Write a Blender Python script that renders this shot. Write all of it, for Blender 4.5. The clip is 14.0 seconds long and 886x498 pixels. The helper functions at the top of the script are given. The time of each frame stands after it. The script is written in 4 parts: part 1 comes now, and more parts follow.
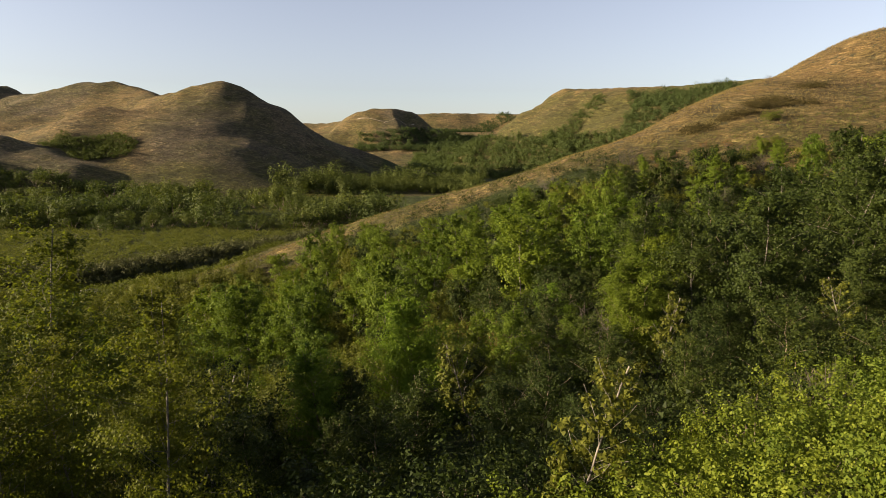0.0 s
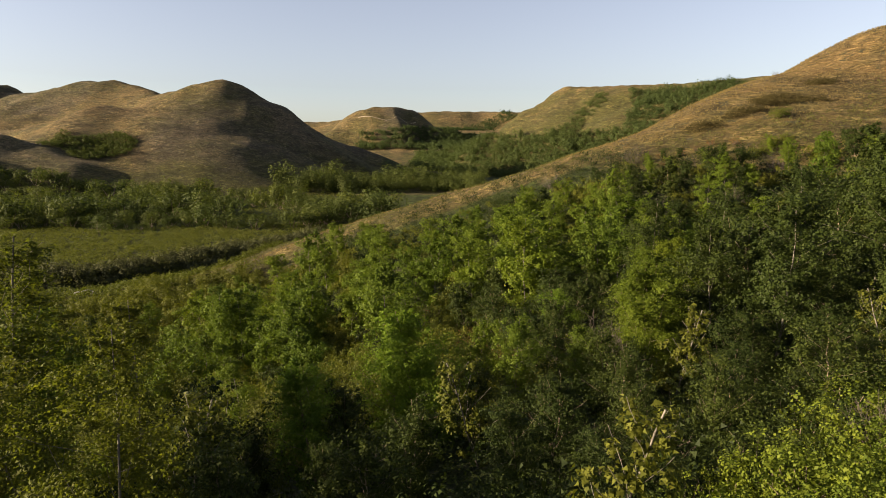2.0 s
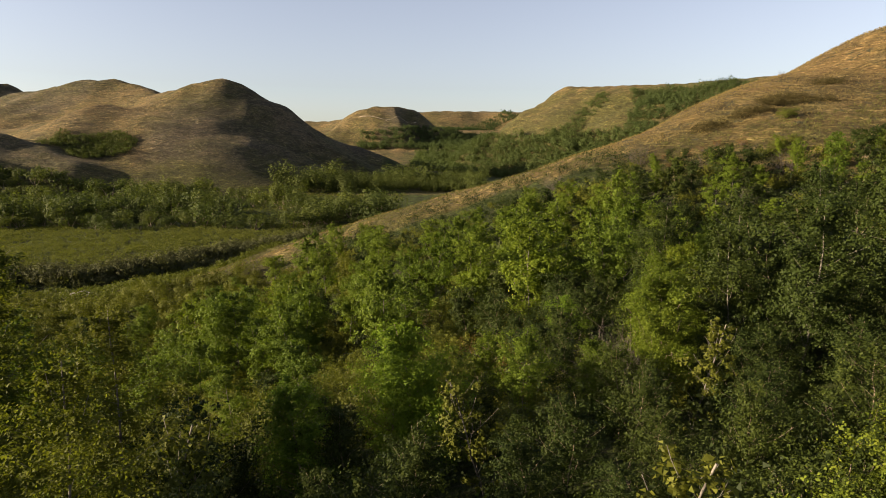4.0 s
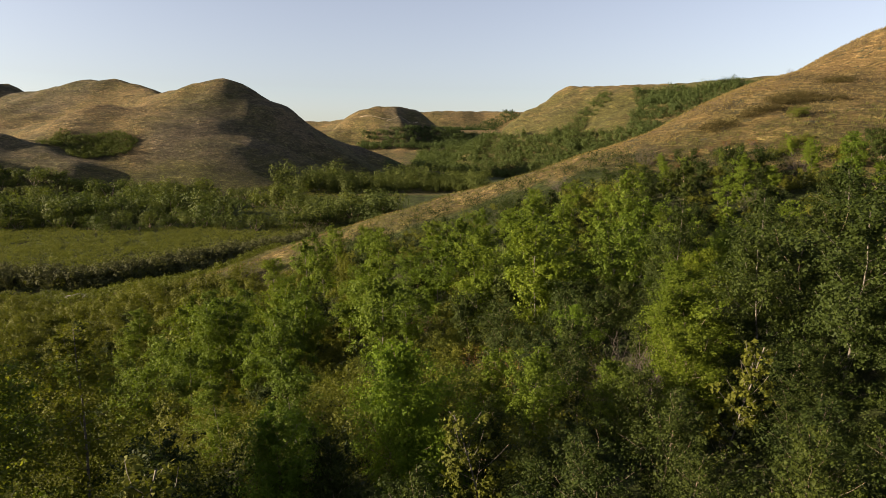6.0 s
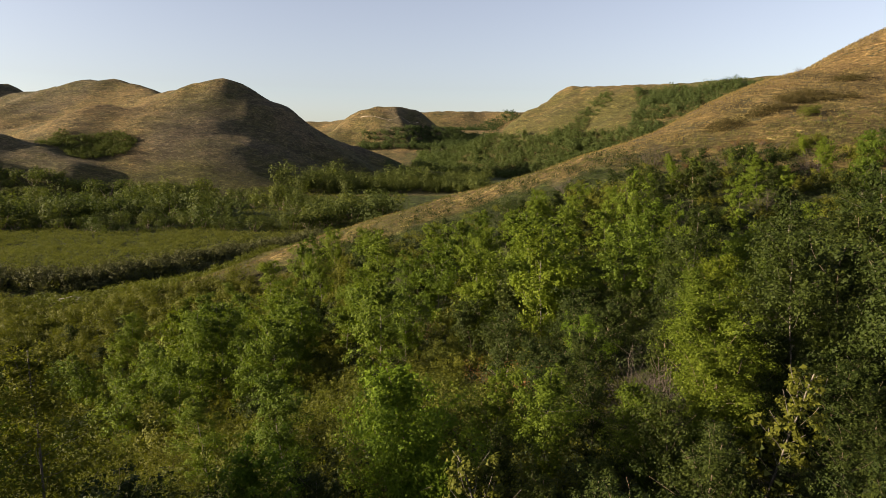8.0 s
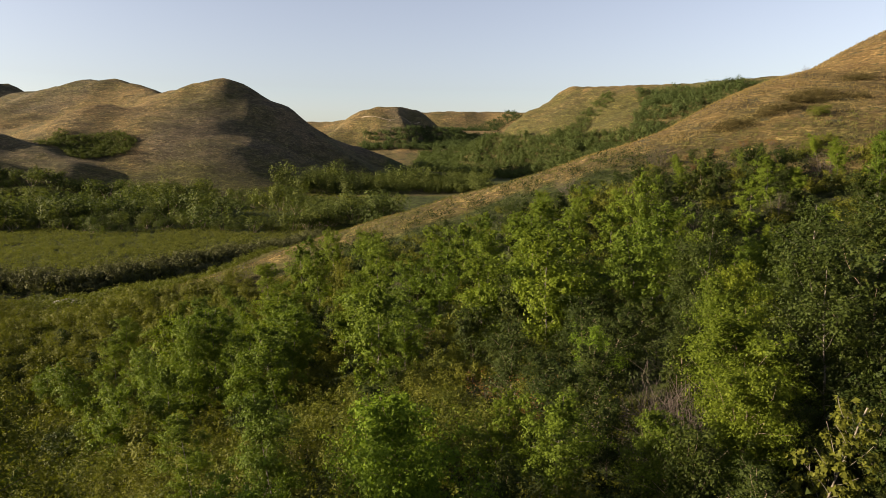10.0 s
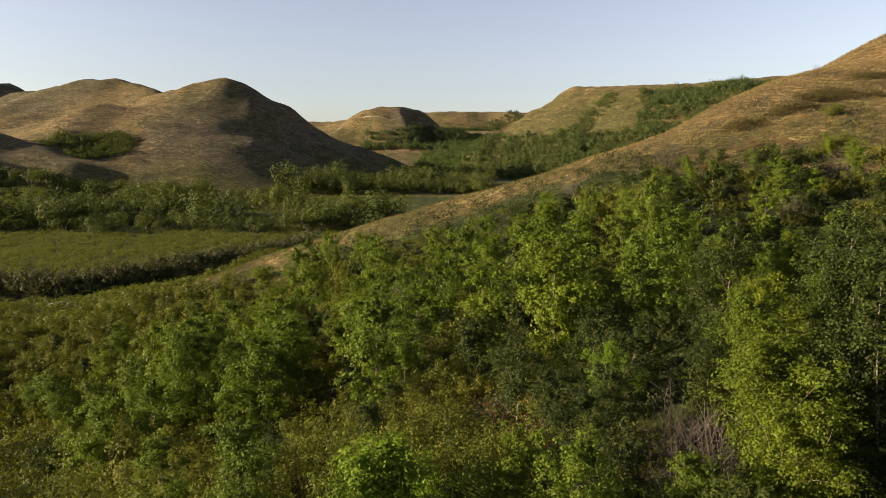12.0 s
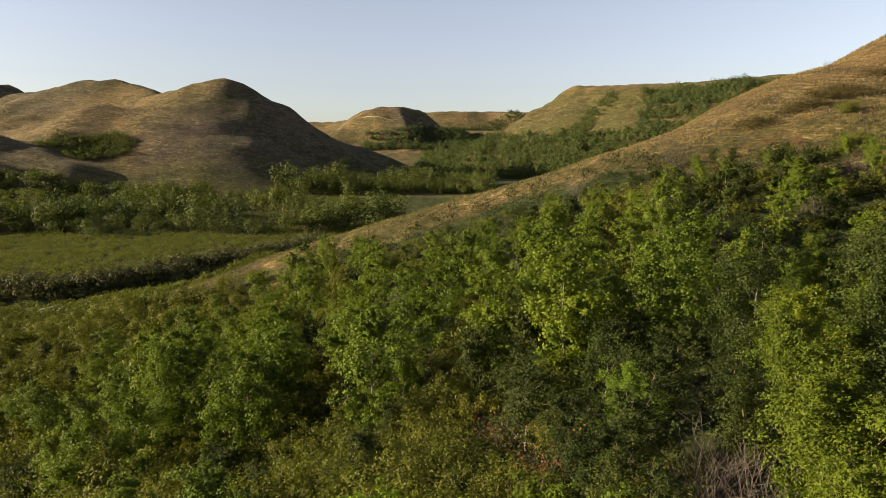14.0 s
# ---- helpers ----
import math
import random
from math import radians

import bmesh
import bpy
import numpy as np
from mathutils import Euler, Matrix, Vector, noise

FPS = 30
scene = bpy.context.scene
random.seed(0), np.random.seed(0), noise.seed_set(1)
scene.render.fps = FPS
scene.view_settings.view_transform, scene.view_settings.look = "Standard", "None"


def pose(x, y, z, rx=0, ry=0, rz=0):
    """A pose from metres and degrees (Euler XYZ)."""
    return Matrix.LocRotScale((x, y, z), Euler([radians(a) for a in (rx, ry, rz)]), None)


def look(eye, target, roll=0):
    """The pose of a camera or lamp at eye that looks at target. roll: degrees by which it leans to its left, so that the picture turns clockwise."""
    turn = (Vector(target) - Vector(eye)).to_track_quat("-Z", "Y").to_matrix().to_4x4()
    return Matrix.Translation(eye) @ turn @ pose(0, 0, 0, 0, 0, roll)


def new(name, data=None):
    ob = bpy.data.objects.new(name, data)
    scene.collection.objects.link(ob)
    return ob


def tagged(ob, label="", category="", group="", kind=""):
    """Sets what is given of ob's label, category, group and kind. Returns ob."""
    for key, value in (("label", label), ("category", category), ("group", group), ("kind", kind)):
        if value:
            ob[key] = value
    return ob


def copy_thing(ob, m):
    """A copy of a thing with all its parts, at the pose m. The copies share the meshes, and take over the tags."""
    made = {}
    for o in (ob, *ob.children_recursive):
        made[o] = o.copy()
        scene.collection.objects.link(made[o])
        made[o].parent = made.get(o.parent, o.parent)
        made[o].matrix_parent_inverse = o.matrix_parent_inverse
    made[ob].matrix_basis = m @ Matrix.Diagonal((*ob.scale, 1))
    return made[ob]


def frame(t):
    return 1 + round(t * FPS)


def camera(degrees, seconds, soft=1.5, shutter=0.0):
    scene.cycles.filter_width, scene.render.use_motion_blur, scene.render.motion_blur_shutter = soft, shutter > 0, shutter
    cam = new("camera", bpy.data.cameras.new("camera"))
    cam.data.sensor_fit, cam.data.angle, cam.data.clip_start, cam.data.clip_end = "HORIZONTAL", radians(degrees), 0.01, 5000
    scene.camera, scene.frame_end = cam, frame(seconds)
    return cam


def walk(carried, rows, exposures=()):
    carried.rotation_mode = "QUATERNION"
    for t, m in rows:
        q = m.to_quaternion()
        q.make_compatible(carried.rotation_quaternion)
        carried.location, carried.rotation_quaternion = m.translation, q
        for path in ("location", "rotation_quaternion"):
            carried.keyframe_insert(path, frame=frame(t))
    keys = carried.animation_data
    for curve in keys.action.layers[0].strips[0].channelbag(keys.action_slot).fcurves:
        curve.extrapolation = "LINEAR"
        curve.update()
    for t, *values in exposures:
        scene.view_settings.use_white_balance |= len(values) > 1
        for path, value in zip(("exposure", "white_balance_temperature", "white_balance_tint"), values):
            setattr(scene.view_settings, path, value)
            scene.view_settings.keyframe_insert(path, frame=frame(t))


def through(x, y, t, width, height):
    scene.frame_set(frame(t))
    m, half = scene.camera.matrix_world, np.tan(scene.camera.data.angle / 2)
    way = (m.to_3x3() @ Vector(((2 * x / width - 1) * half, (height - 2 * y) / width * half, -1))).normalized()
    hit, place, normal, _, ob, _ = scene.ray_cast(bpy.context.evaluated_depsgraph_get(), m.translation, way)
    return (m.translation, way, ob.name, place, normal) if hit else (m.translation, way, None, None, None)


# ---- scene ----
cam = camera(69.4, 14.0, soft=0.75)
PATH = [
    (0, (0.094, -0.094, 15.904), (0.086, 1.886, 15.621), 0.1),
    (0.5, (0.129, 0.225, 15.883), (0.118, 2.205, 15.599), -0.1),
    (1, (0.128, 0.48, 15.9), (0.117, 2.459, 15.614), -0.0),
    (1.5, (0.124, 0.761, 15.912), (0.112, 2.741, 15.626), -0.0),
    (2, (0.116, 1.027, 15.931), (0.103, 3.006, 15.643), 0.0),
    (2.5, (0.109, 1.275, 15.94), (0.096, 3.254, 15.652), 0.0),
    (3, (0.101, 1.505, 15.946), (0.088, 3.484, 15.657), 0.1),
    (5.5, (0.013, 2.82, 15.976), (-0.004, 4.799, 15.688), 0.1),
    (6, (0.033, 3.202, 15.984), (0.014, 5.181, 15.695), 0.1),
    (6.5, (0.032, 3.522, 15.985), (0.013, 5.501, 15.697), 0.1),
    (7, (0.01, 3.866, 15.968), (-0.01, 5.845, 15.68), 0.1),
    (7.5, (-0.007, 4.194, 15.963), (-0.027, 6.173, 15.675), 0.2),
    (8, (0.001, 4.49, 15.959), (-0.02, 6.469, 15.671), 0.1),
    (10.5, (-0.009, 5.877, 15.986), (-0.035, 7.856, 15.699), 0.2),
    (11, (-0.027, 6.205, 15.979), (-0.053, 8.184, 15.692), 0.3),
    (11.5, (-0.026, 6.575, 15.982), (-0.053, 8.554, 15.695), 0.3),
    (12, (-0.023, 6.936, 15.995), (-0.053, 8.915, 15.708), 0.2),
    (12.5, (-0.036, 7.329, 16.003), (-0.066, 9.309, 15.715), 0.2),
    (13, (-0.027, 7.727, 16.0), (-0.058, 9.706, 15.712), 0.2),
    (13.5, (-0.028, 8.127, 16.003), (-0.06, 10.106, 15.716), 0.1),
    (14, (-0.03, 8.508, 16.017), (-0.063, 10.487, 15.73), -0.0),
]
walk(cam, [(t, look(eye, target, roll)) for t, eye, target, roll in PATH], [(0, 2.02, 6600, 16), (14, 2.02, 6600, 16)])

# ---- light ----
SUN_ELEVATION, SUN_AZIMUTH = 14.5, 259.0  # degrees; azimuth clockwise from +y
sun_way = Vector((math.sin(radians(SUN_AZIMUTH)) * math.cos(radians(SUN_ELEVATION)),
                  math.cos(radians(SUN_AZIMUTH)) * math.cos(radians(SUN_ELEVATION)),
                  math.sin(radians(SUN_ELEVATION))))
world = bpy.data.worlds.new("world")
scene.world = world
world.use_nodes = True
sky = world.node_tree.nodes.new("ShaderNodeTexSky")
sky.sky_type, sky.sun_disc = "NISHITA", False
sky.sun_elevation, sky.sun_rotation = radians(SUN_ELEVATION), radians(SUN_AZIMUTH)
sky.air_density, sky.dust_density, sky.ozone_density = 1.0, 1.2, 1.7
background = world.node_tree.nodes["Background"]
background.inputs["Strength"].default_value = 0.050
haze = world.node_tree.nodes.new("ShaderNodeHueSaturation")
haze.inputs["Hue"].default_value, haze.inputs["Saturation"].default_value = 0.512, 0.62
world.node_tree.links.new(sky.outputs[0], haze.inputs["Color"])
world.node_tree.links.new(haze.outputs[0], background.inputs["Color"])
sun_data = bpy.data.lights.new("sun", "SUN")
sun_data.energy, sun_data.angle, sun_data.color = 5.0, radians(0.6), (1.0, 0.82, 0.58)
sun = new("sun", sun_data)
sun.matrix_world = look(sun_way * 400, (0, 0, 0))

# ---- numbers ----
rng = np.random.default_rng(7)


def hash_grid(ix, iy, seed):
    n = (ix.astype(np.int64) * 374761393 + iy.astype(np.int64) * 668265263 + seed * 1442695041) & 0x7FFFFFFF
    n = ((n ^ (n >> 13)) * 1274126177) & 0x7FFFFFFF
    return ((n ^ (n >> 16)) & 0xFFFF) / 65535.0


def value_noise(x, y, scale, seed=0):
    x, y = np.asarray(x, float) / scale, np.asarray(y, float) / scale
    ix, iy = np.floor(x), np.floor(y)
    fx, fy = x - ix, y - iy
    fx, fy = fx * fx * (3 - 2 * fx), fy * fy * (3 - 2 * fy)
    a, b = hash_grid(ix, iy, seed), hash_grid(ix + 1, iy, seed)
    c, d = hash_grid(ix, iy + 1, seed), hash_grid(ix + 1, iy + 1, seed)
    return (a * (1 - fx) + b * fx) * (1 - fy) + (c * (1 - fx) + d * fx) * fy


def fbm(x, y, scale, seed=0, octaves=4):
    total, amount, out = 0.0, 1.0, 0.0
    for o in range(octaves):
        out = out + amount * (value_noise(x, y, scale / 2**o, seed + o) - 0.5)
        total, amount = total + amount, amount * 0.5
    return out / total * 2


def smooth(a, b, v):
    t = np.clip((v - a) / (b - a), 0, 1)
    return t * t * (3 - 2 * t)


# ---- the lie of the land ----
SPUR = [(90, 82, 44), (47.7, 72, 30.4), (33.7, 69, 24.8), (28.5, 65, 23.2), (24.7, 62.5, 21.7), (19.7, 62, 19.2), (15.4, 61.5, 17.5), (11.9, 63.5, 16.1),
        (7.1, 66, 14.6), (0.7, 66, 13.0), (-5.4, 69, 11.1), (-9, 71, 9.9), (-12.3, 73, 8.5), (-16.5, 72, 6.6), (-20.5, 68, 5.3), (-25, 66, 4.2), (-30, 68, 2.4), (-36, 66, 1.2)]
PEAK = [(-131.8, 300, 40.5), (-119, 291, 44.6), (-111, 289, 47.6), (-100.7, 290, 50.4), (-90.2, 292, 47), (-79.3, 296, 40.8), (-60.6, 305, 27.5), (-38, 315, 18.4), (-13.8, 325, 10), (8, 335, 6)]
SHOULDER = [(-100, 288, 46), (-106, 255, 31), (-106, 226, 12), (-102, 208, 3)]
WEST_SHOULDER = [(-110, 270, 37), (-136, 262, 35.6), (-178, 270, 27), (-225, 280, 25)]
# Last two points: unseen rise out of view, added to shadow the back hill.
BACK_HILLS = [(-131.8, 300, 40.5), (-150, 322, 48.5), (-159, 330, 52.0), (-172, 334, 55.2), (-184.4, 336, 54.3), (-220, 350, 50), (-239, 370, 52), (-258.5, 380, 57.8), (-300, 364, 70), (-380, 350, 78)]
FRONT_KNOLL = [(-260, 222, 42), (-147.8, 215, 23.7), (-136.8, 215, 20.4), (-118.4, 205, 14), (-100, 196, 4)]
BUTTE = [(-89.8, 520, 35.7), (-69.4, 540, 55.4), (-33.2, 560, 54.2), (-13.3, 545, 41)]
BACK_SPUR = [(-183, 335, 54), (-194, 320, 47.5), (-200, 305, 41), (-204, 286, 31)]
BUTTE_SPUR = [(-47, 548, 54), (-41, 528, 47), (-37, 515, 42), (-32, 490, 25)]
PLATEAU = [(-900, 900, 60), (-138, 800, 58), (-42.7, 720, 63.5), (45.8, 740, 66.0), (91.8, 700, 62.4), (260, 640, 62), (700, 600, 62)]
MESA = [(460, 190), (147, 334), (74.7, 420), (130, 560)]
MESA_SPUR = [(74.7, 420, 59.3), (59.4, 425, 45.2), (41.7, 430, 33.4), (19.8, 440, 22.4), (-11.2, 450, 17.0), (-30, 452, 12)]


def ridge(x, y, line, left, right, soft):
    """Height of a ridge that falls off to both sides of a line at the given slopes."""
    parts = []
    for (ax, ay, az), (bx, by, bz) in zip(line, line[1:]):
        dx, dy = bx - ax, by - ay
        along = np.clip(((x - ax) * dx + (y - ay) * dy) / (dx * dx + dy * dy), 0, 1)
        px, py = x - ax - along * dx, y - ay - along * dy
        away = np.sqrt(px * px + py * py)
        side = dx * (y - ay) - dy * (x - ax)
        steep = right + (left - right) * smooth(-1, 1, side / math.hypot(dx, dy) / (2 * min(soft, 6)))
        parts.append((away, az + along * (bz - az) - steep * (np.sqrt(away * away + soft * soft) - soft)))
    nearest = np.minimum.reduce([a for a, _ in parts])
    weights = [np.exp(-(a - nearest) / (min(soft, 5) * 0.8)) for a, _ in parts]
    return sum(w * h for w, (_, h) in zip(weights, parts)) / sum(weights)


def tableland(x, y, rim, top, slope, soft):
    """A flat height with a convex rim, falling off outside it."""
    low = np.full(np.shape(x), 1e9)
    for (ax, ay), (bx, by), steep in zip(rim, rim[1:], slope):
        dx, dy = bx - ax, by - ay
        out = np.maximum((dx * (y - ay) - dy * (x - ax)) / math.hypot(dx, dy), 0)
        low = np.minimum(low, top - steep * (np.sqrt(out * out + soft * soft) - soft))
    return low


def blend(k, *heights):
    top = np.maximum.reduce(heights)
    return top + k * np.log(sum(np.exp((h - top) / k) for h in heights)) - k * 0.25


def near_bank(x, y):
    """The slope below the camera's line: it falls to the left and ahead into the gully."""
    z = 11.3 + 0.27 * np.minimum(x, 45) - 0.15 * (np.clip(y, -200, 140) - 5)
    brow = 14.05 + 0.25 * np.clip(x, -12, 20) - 0.35 * np.clip(y, -8, 40)
    return blend(0.5, np.minimum(z, 50) + 0.9 * fbm(x, y, 14, 41, 3), brow)


def crest_distance(x, y):
    best = np.full(np.shape(x), 1e9)
    for (ax, ay, _), (bx, by, _) in zip(SPUR, SPUR[1:]):
        dx, dy = bx - ax, by - ay
        along = np.clip(((x - ax) * dx + (y - ay) * dy) / (dx * dx + dy * dy), 0, 1)
        best = np.minimum(best, np.hypot(x - ax - along * dx, y - ay - along * dy))
    return best


STREAM = [(-170, 52), (-90, 69), (-62, 76), (-47, 75.5), (-39, 80), (-34, 90), (-29, 102), (-20, 116), (-16, 140)]


def stream_distance(x, y):
    best = np.full(np.shape(x), 1e9)
    for (ax, ay), (bx, by) in zip(STREAM, STREAM[1:]):
        dx, dy = bx - ax, by - ay
        along = np.clip(((x - ax) * dx + (y - ay) * dy) / (dx * dx + dy * dy), 0, 1)
        best = np.minimum(best, np.hypot(x - ax - along * dx, y - ay - along * dy))
    return best


def height(x, y):
    x, y = np.asarray(x, float), np.asarray(y, float)
    floor = np.interp(y, [-400, 100, 210, 330, 450, 480, 620], [0, 0, 3.0, 6, 16, 21, 40]) + 0.5 * fbm(x, y, 30, 3)
    near = blend(0.9, floor, ridge(x, y, SPUR, 0.36, 0.40, 10), near_bank(x, y))
    rough = fbm(x, y, 70, 11, 5)
    gully = np.abs(fbm(x, y, 46, 21, 3))
    far = blend(1.3, floor, ridge(x, y, PEAK, 0.55, 0.62, 5.5), ridge(x, y, SHOULDER, 0.55, 0.44, 2.5), ridge(x, y, BACK_SPUR, 0.62, 0.4, 2.0), ridge(x, y, BUTTE_SPUR, 0.8, 0.5, 2.5), ridge(x, y, WEST_SHOULDER, 0.45, 0.42, 4),
                ridge(x, y, BACK_HILLS, 0.5, 0.72, 6), ridge(x, y, FRONT_KNOLL, 0.45, 0.45, 4), ridge(x, y, BUTTE, 0.5, 0.5, 6),
                ridge(x, y, PLATEAU, 0.01, 0.42, 8), tableland(x, y, MESA, np.interp(x, [60, 75, 104, 127, 147, 158, 420], [59.6, 59.6, 56.8, 55.2, 55.0, 55.6, 58]), (0.50, 0.55, 1.0), 2.5), ridge(x, y, MESA_SPUR, 0.4, 0.5, 4))
    lift = smooth(2, 22, far - floor) * (1 - 0.8 * smooth(60, 72, x) * smooth(48, 54, far))
    far = far + lift * (2.0 * rough + 5.0 * (gully - 0.18) + 2.6 * (np.abs(fbm(x, y, 21, 71, 3)) - 0.2))
    plain = 61 * smooth(700, 1500, np.hypot(x, y - 200)) + 2 * fbm(x, y, 400, 31)
    z = np.maximum(np.maximum(near, far), plain)
    bed = 2.2 * smooth(4.4, 2.4, stream_distance(x, y)) * smooth(150, 125, y)
    return z - bed + 0.25 * fbm(x, y, 6, 5) * smooth(200, 30, y)


def ground_at(x, y):
    return float(height(np.array([x]), np.array([y]))[0])


# ---- materials ----
def material(name):
    m = bpy.data.materials.new(name)
    m.use_nodes = True
    nodes, links = m.node_tree.nodes, m.node_tree.links
    return m, nodes, links, nodes["Principled BSDF"]


def node(nodes, kind, **values):
    n = nodes.new(kind)
    for key, value in values.items():
        n.inputs[key.replace("_", " ")].default_value = value
    return n


def ramp(nodes, links, source, stops):
    n = nodes.new("ShaderNodeValToRGB")
    while len(n.color_ramp.elements) < len(stops):
        n.color_ramp.elements.new(0.5)
    for element, (at, colour) in zip(n.color_ramp.elements, stops):
        element.position, element.color = at, (*colour, 1)
    links.new(source, n.inputs[0])
    return n.outputs[0]


def mixed(nodes, links, factor, a, b, how="MIX"):
    n = nodes.new("ShaderNodeMix")
    n.data_type, n.blend_type = "RGBA", how
    for socket, value in ((n.inputs[0], factor), (n.inputs[6], a), (n.inputs[7], b)):
        if isinstance(value, bpy.types.NodeSocket):
            links.new(value, socket)
        else:
            socket.default_value = value if socket == n.inputs[0] else (*value, 1)
    return n.outputs[2]


DEPTH = 0.62  # how much of the light a leaf canopy gives back


def leaf_material(name, dark, mid, light, through=0.35, rough=0.62):
    """Foliage: colour varies from leaf to leaf and from plant to plant, and light comes through."""
    m, nodes, links, main = material(name)
    dark, mid, light = (tuple(DEPTH * c for c in colour) for colour in (dark, mid, light))
    island = nodes.new("ShaderNodeNewGeometry").outputs["Random Per Island"]
    plant = nodes.new("ShaderNodeObjectInfo").outputs["Random"]
    leaf = ramp(nodes, links, island, [(0.0, tuple(0.5 * (d + k) for d, k in zip(dark, mid))), (0.6, mid), (1.0, tuple(0.45 * d + 0.55 * k for d, k in zip(mid, light)))])
    hue = ramp(nodes, links, plant, [(0.0, (0.72, 0.80, 0.75)), (0.35, (0.95, 0.98, 0.9)), (0.7, (1.05, 1.05, 0.92)), (1.0, (1.16, 1.12, 0.85))])
    colour = mixed(nodes, links, 1.0, leaf, hue, "MULTIPLY")
    links.new(colour, main.inputs["Base Color"])
    main.inputs["Roughness"].default_value = rough
    main.inputs["Specular IOR Level"].default_value = 0.08
    glow = nodes.new("ShaderNodeBsdfTranslucent")
    links.new(mixed(nodes, links, 1.0, colour, (1.25, 1.3, 0.6), "MULTIPLY"), glow.inputs[0])
    mix = nodes.new("ShaderNodeMixShader")
    mix.inputs[0].default_value = through
    links.new(main.outputs[0], mix.inputs[1])
    links.new(glow.outputs[0], mix.inputs[2])
    links.new(mix.outputs[0], nodes["Material Output"].inputs[0])
    return m


def bark_material(name, dark, light, scale):
    m, nodes, links, main = material(name)
    where = nodes.new("ShaderNodeTexCoord").outputs["Object"]
    grain = node(nodes, "ShaderNodeTexNoise", Scale=scale, Detail=5.0, Roughness=0.65)
    links.new(where, grain.inputs["Vector"])
    links.new(ramp(nodes, links, grain.outputs[0], [(0.35, dark), (0.62, light)]), main.inputs["Base Color"])
    main.inputs["Roughness"].default_value = 0.85
    bump = node(nodes, "ShaderNodeBump", Strength=0.4, Distance=0.02)
    links.new(grain.outputs[0], bump.inputs["Height"])
    links.new(bump.outputs[0], main.inputs["Normal"])
    return m


def ground_material():
    """Prairie grass: dry straw on the ridges, greener in the hollows, bare soil and sage in spots."""
    m, nodes, links, main = material("prairie_grass")
    where = nodes.new("ShaderNodeTexCoord").outputs["Object"]
    green = nodes.new("ShaderNodeAttribute")
    green.attribute_name = "green"
    far = node(nodes, "ShaderNodeTexNoise", Scale=0.035, Detail=6.0, Roughness=0.6)
    mid = node(nodes, "ShaderNodeTexNoise", Scale=0.32, Detail=6.0, Roughness=0.7)
    fine = node(nodes, "ShaderNodeTexNoise", Scale=3.5, Detail=4.0, Roughness=0.7)
    for n in (far, mid, fine):
        links.new(where, n.inputs["Vector"])
    dry = ramp(nodes, links, fine.outputs[0], [(0.3, (0.110, 0.078, 0.035)), (0.5, (0.190, 0.138, 0.062)), (0.72, (0.315, 0.236, 0.120))])
    lush = ramp(nodes, links, fine.outputs[0], [(0.3, (0.045, 0.048, 0.016)), (0.5, (0.088, 0.088, 0.030)), (0.72, (0.155, 0.145, 0.052))])
    add = nodes.new("ShaderNodeMath")
    add.operation = "ADD"
    links.new(green.outputs["Fac"], add.inputs[0])
    spread = node(nodes, "ShaderNodeMapRange", From_Min=0.3, From_Max=0.7, To_Min=-0.45, To_Max=0.45)
    links.new(far.outputs[0], spread.inputs[0])
    links.new(spread.outputs[0], add.inputs[1])
    add2 = nodes.new("ShaderNodeMath")
    add2.operation = "ADD"
    add2.use_clamp = True
    spread2 = node(nodes, "ShaderNodeMapRange", From_Min=0.3, From_Max=0.7, To_Min=-0.35, To_Max=0.35)
    links.new(mid.outputs[0], spread2.inputs[0])
    links.new(add.outputs[0], add2.inputs[0])
    links.new(spread2.outputs[0], add2.inputs[1])
    # Grey-brown grass colour, mixed in where the hills' shaded sides are painted.
    shade_mask = nodes.new("ShaderNodeAttribute")
    shade_mask.attribute_name = "hill_shade"
    hill_shade = ramp(nodes, links, fine.outputs[0], [(0.3, (0.085, 0.07, 0.05)), (0.5, (0.135, 0.112, 0.075)), (0.72, (0.22, 0.19, 0.135))])
    dry = mixed(nodes, links, shade_mask.outputs["Fac"], dry, hill_shade)
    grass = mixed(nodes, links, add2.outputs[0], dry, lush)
    # Deep green: lush valley floor grass, and thicket ground darkened for shade.
    deep_mask = node(nodes, "ShaderNodeMapRange", From_Min=1.05, From_Max=1.35)
    links.new(green.outputs["Fac"], deep_mask.inputs[0])
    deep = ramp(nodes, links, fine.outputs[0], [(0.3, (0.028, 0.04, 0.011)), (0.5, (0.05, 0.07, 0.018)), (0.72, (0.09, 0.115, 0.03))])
    grass = mixed(nodes, links, deep_mask.outputs[0], grass, deep)
    stretch = nodes.new("ShaderNodeMapping")
    stretch.inputs["Scale"].default_value = (0.26, 0.26, 0.8)
    links.new(where, stretch.inputs["Vector"])
    tread = node(nodes, "ShaderNodeTexNoise", Scale=1.9, Detail=8.0, Roughness=0.76, Distortion=1.2)
    links.new(stretch.outputs[0], tread.inputs["Vector"])
    streak = ramp(nodes, links, tread.outputs[0], [(0.38, (0.40, 0.40, 0.40)), (0.49, (0.68, 0.67, 0.66)), (0.55, (0.88, 0.87, 0.85)), (0.62, (1.55, 1.51, 1.47))])
    grass = mixed(nodes, links, 1.0, grass, streak, "MULTIPLY")
    shelf = node(nodes, "ShaderNodeTexNoise", Scale=0.42, Detail=5.0, Roughness=0.62, Distortion=0.5)
    links.new(stretch.outputs[0], shelf.inputs["Vector"])
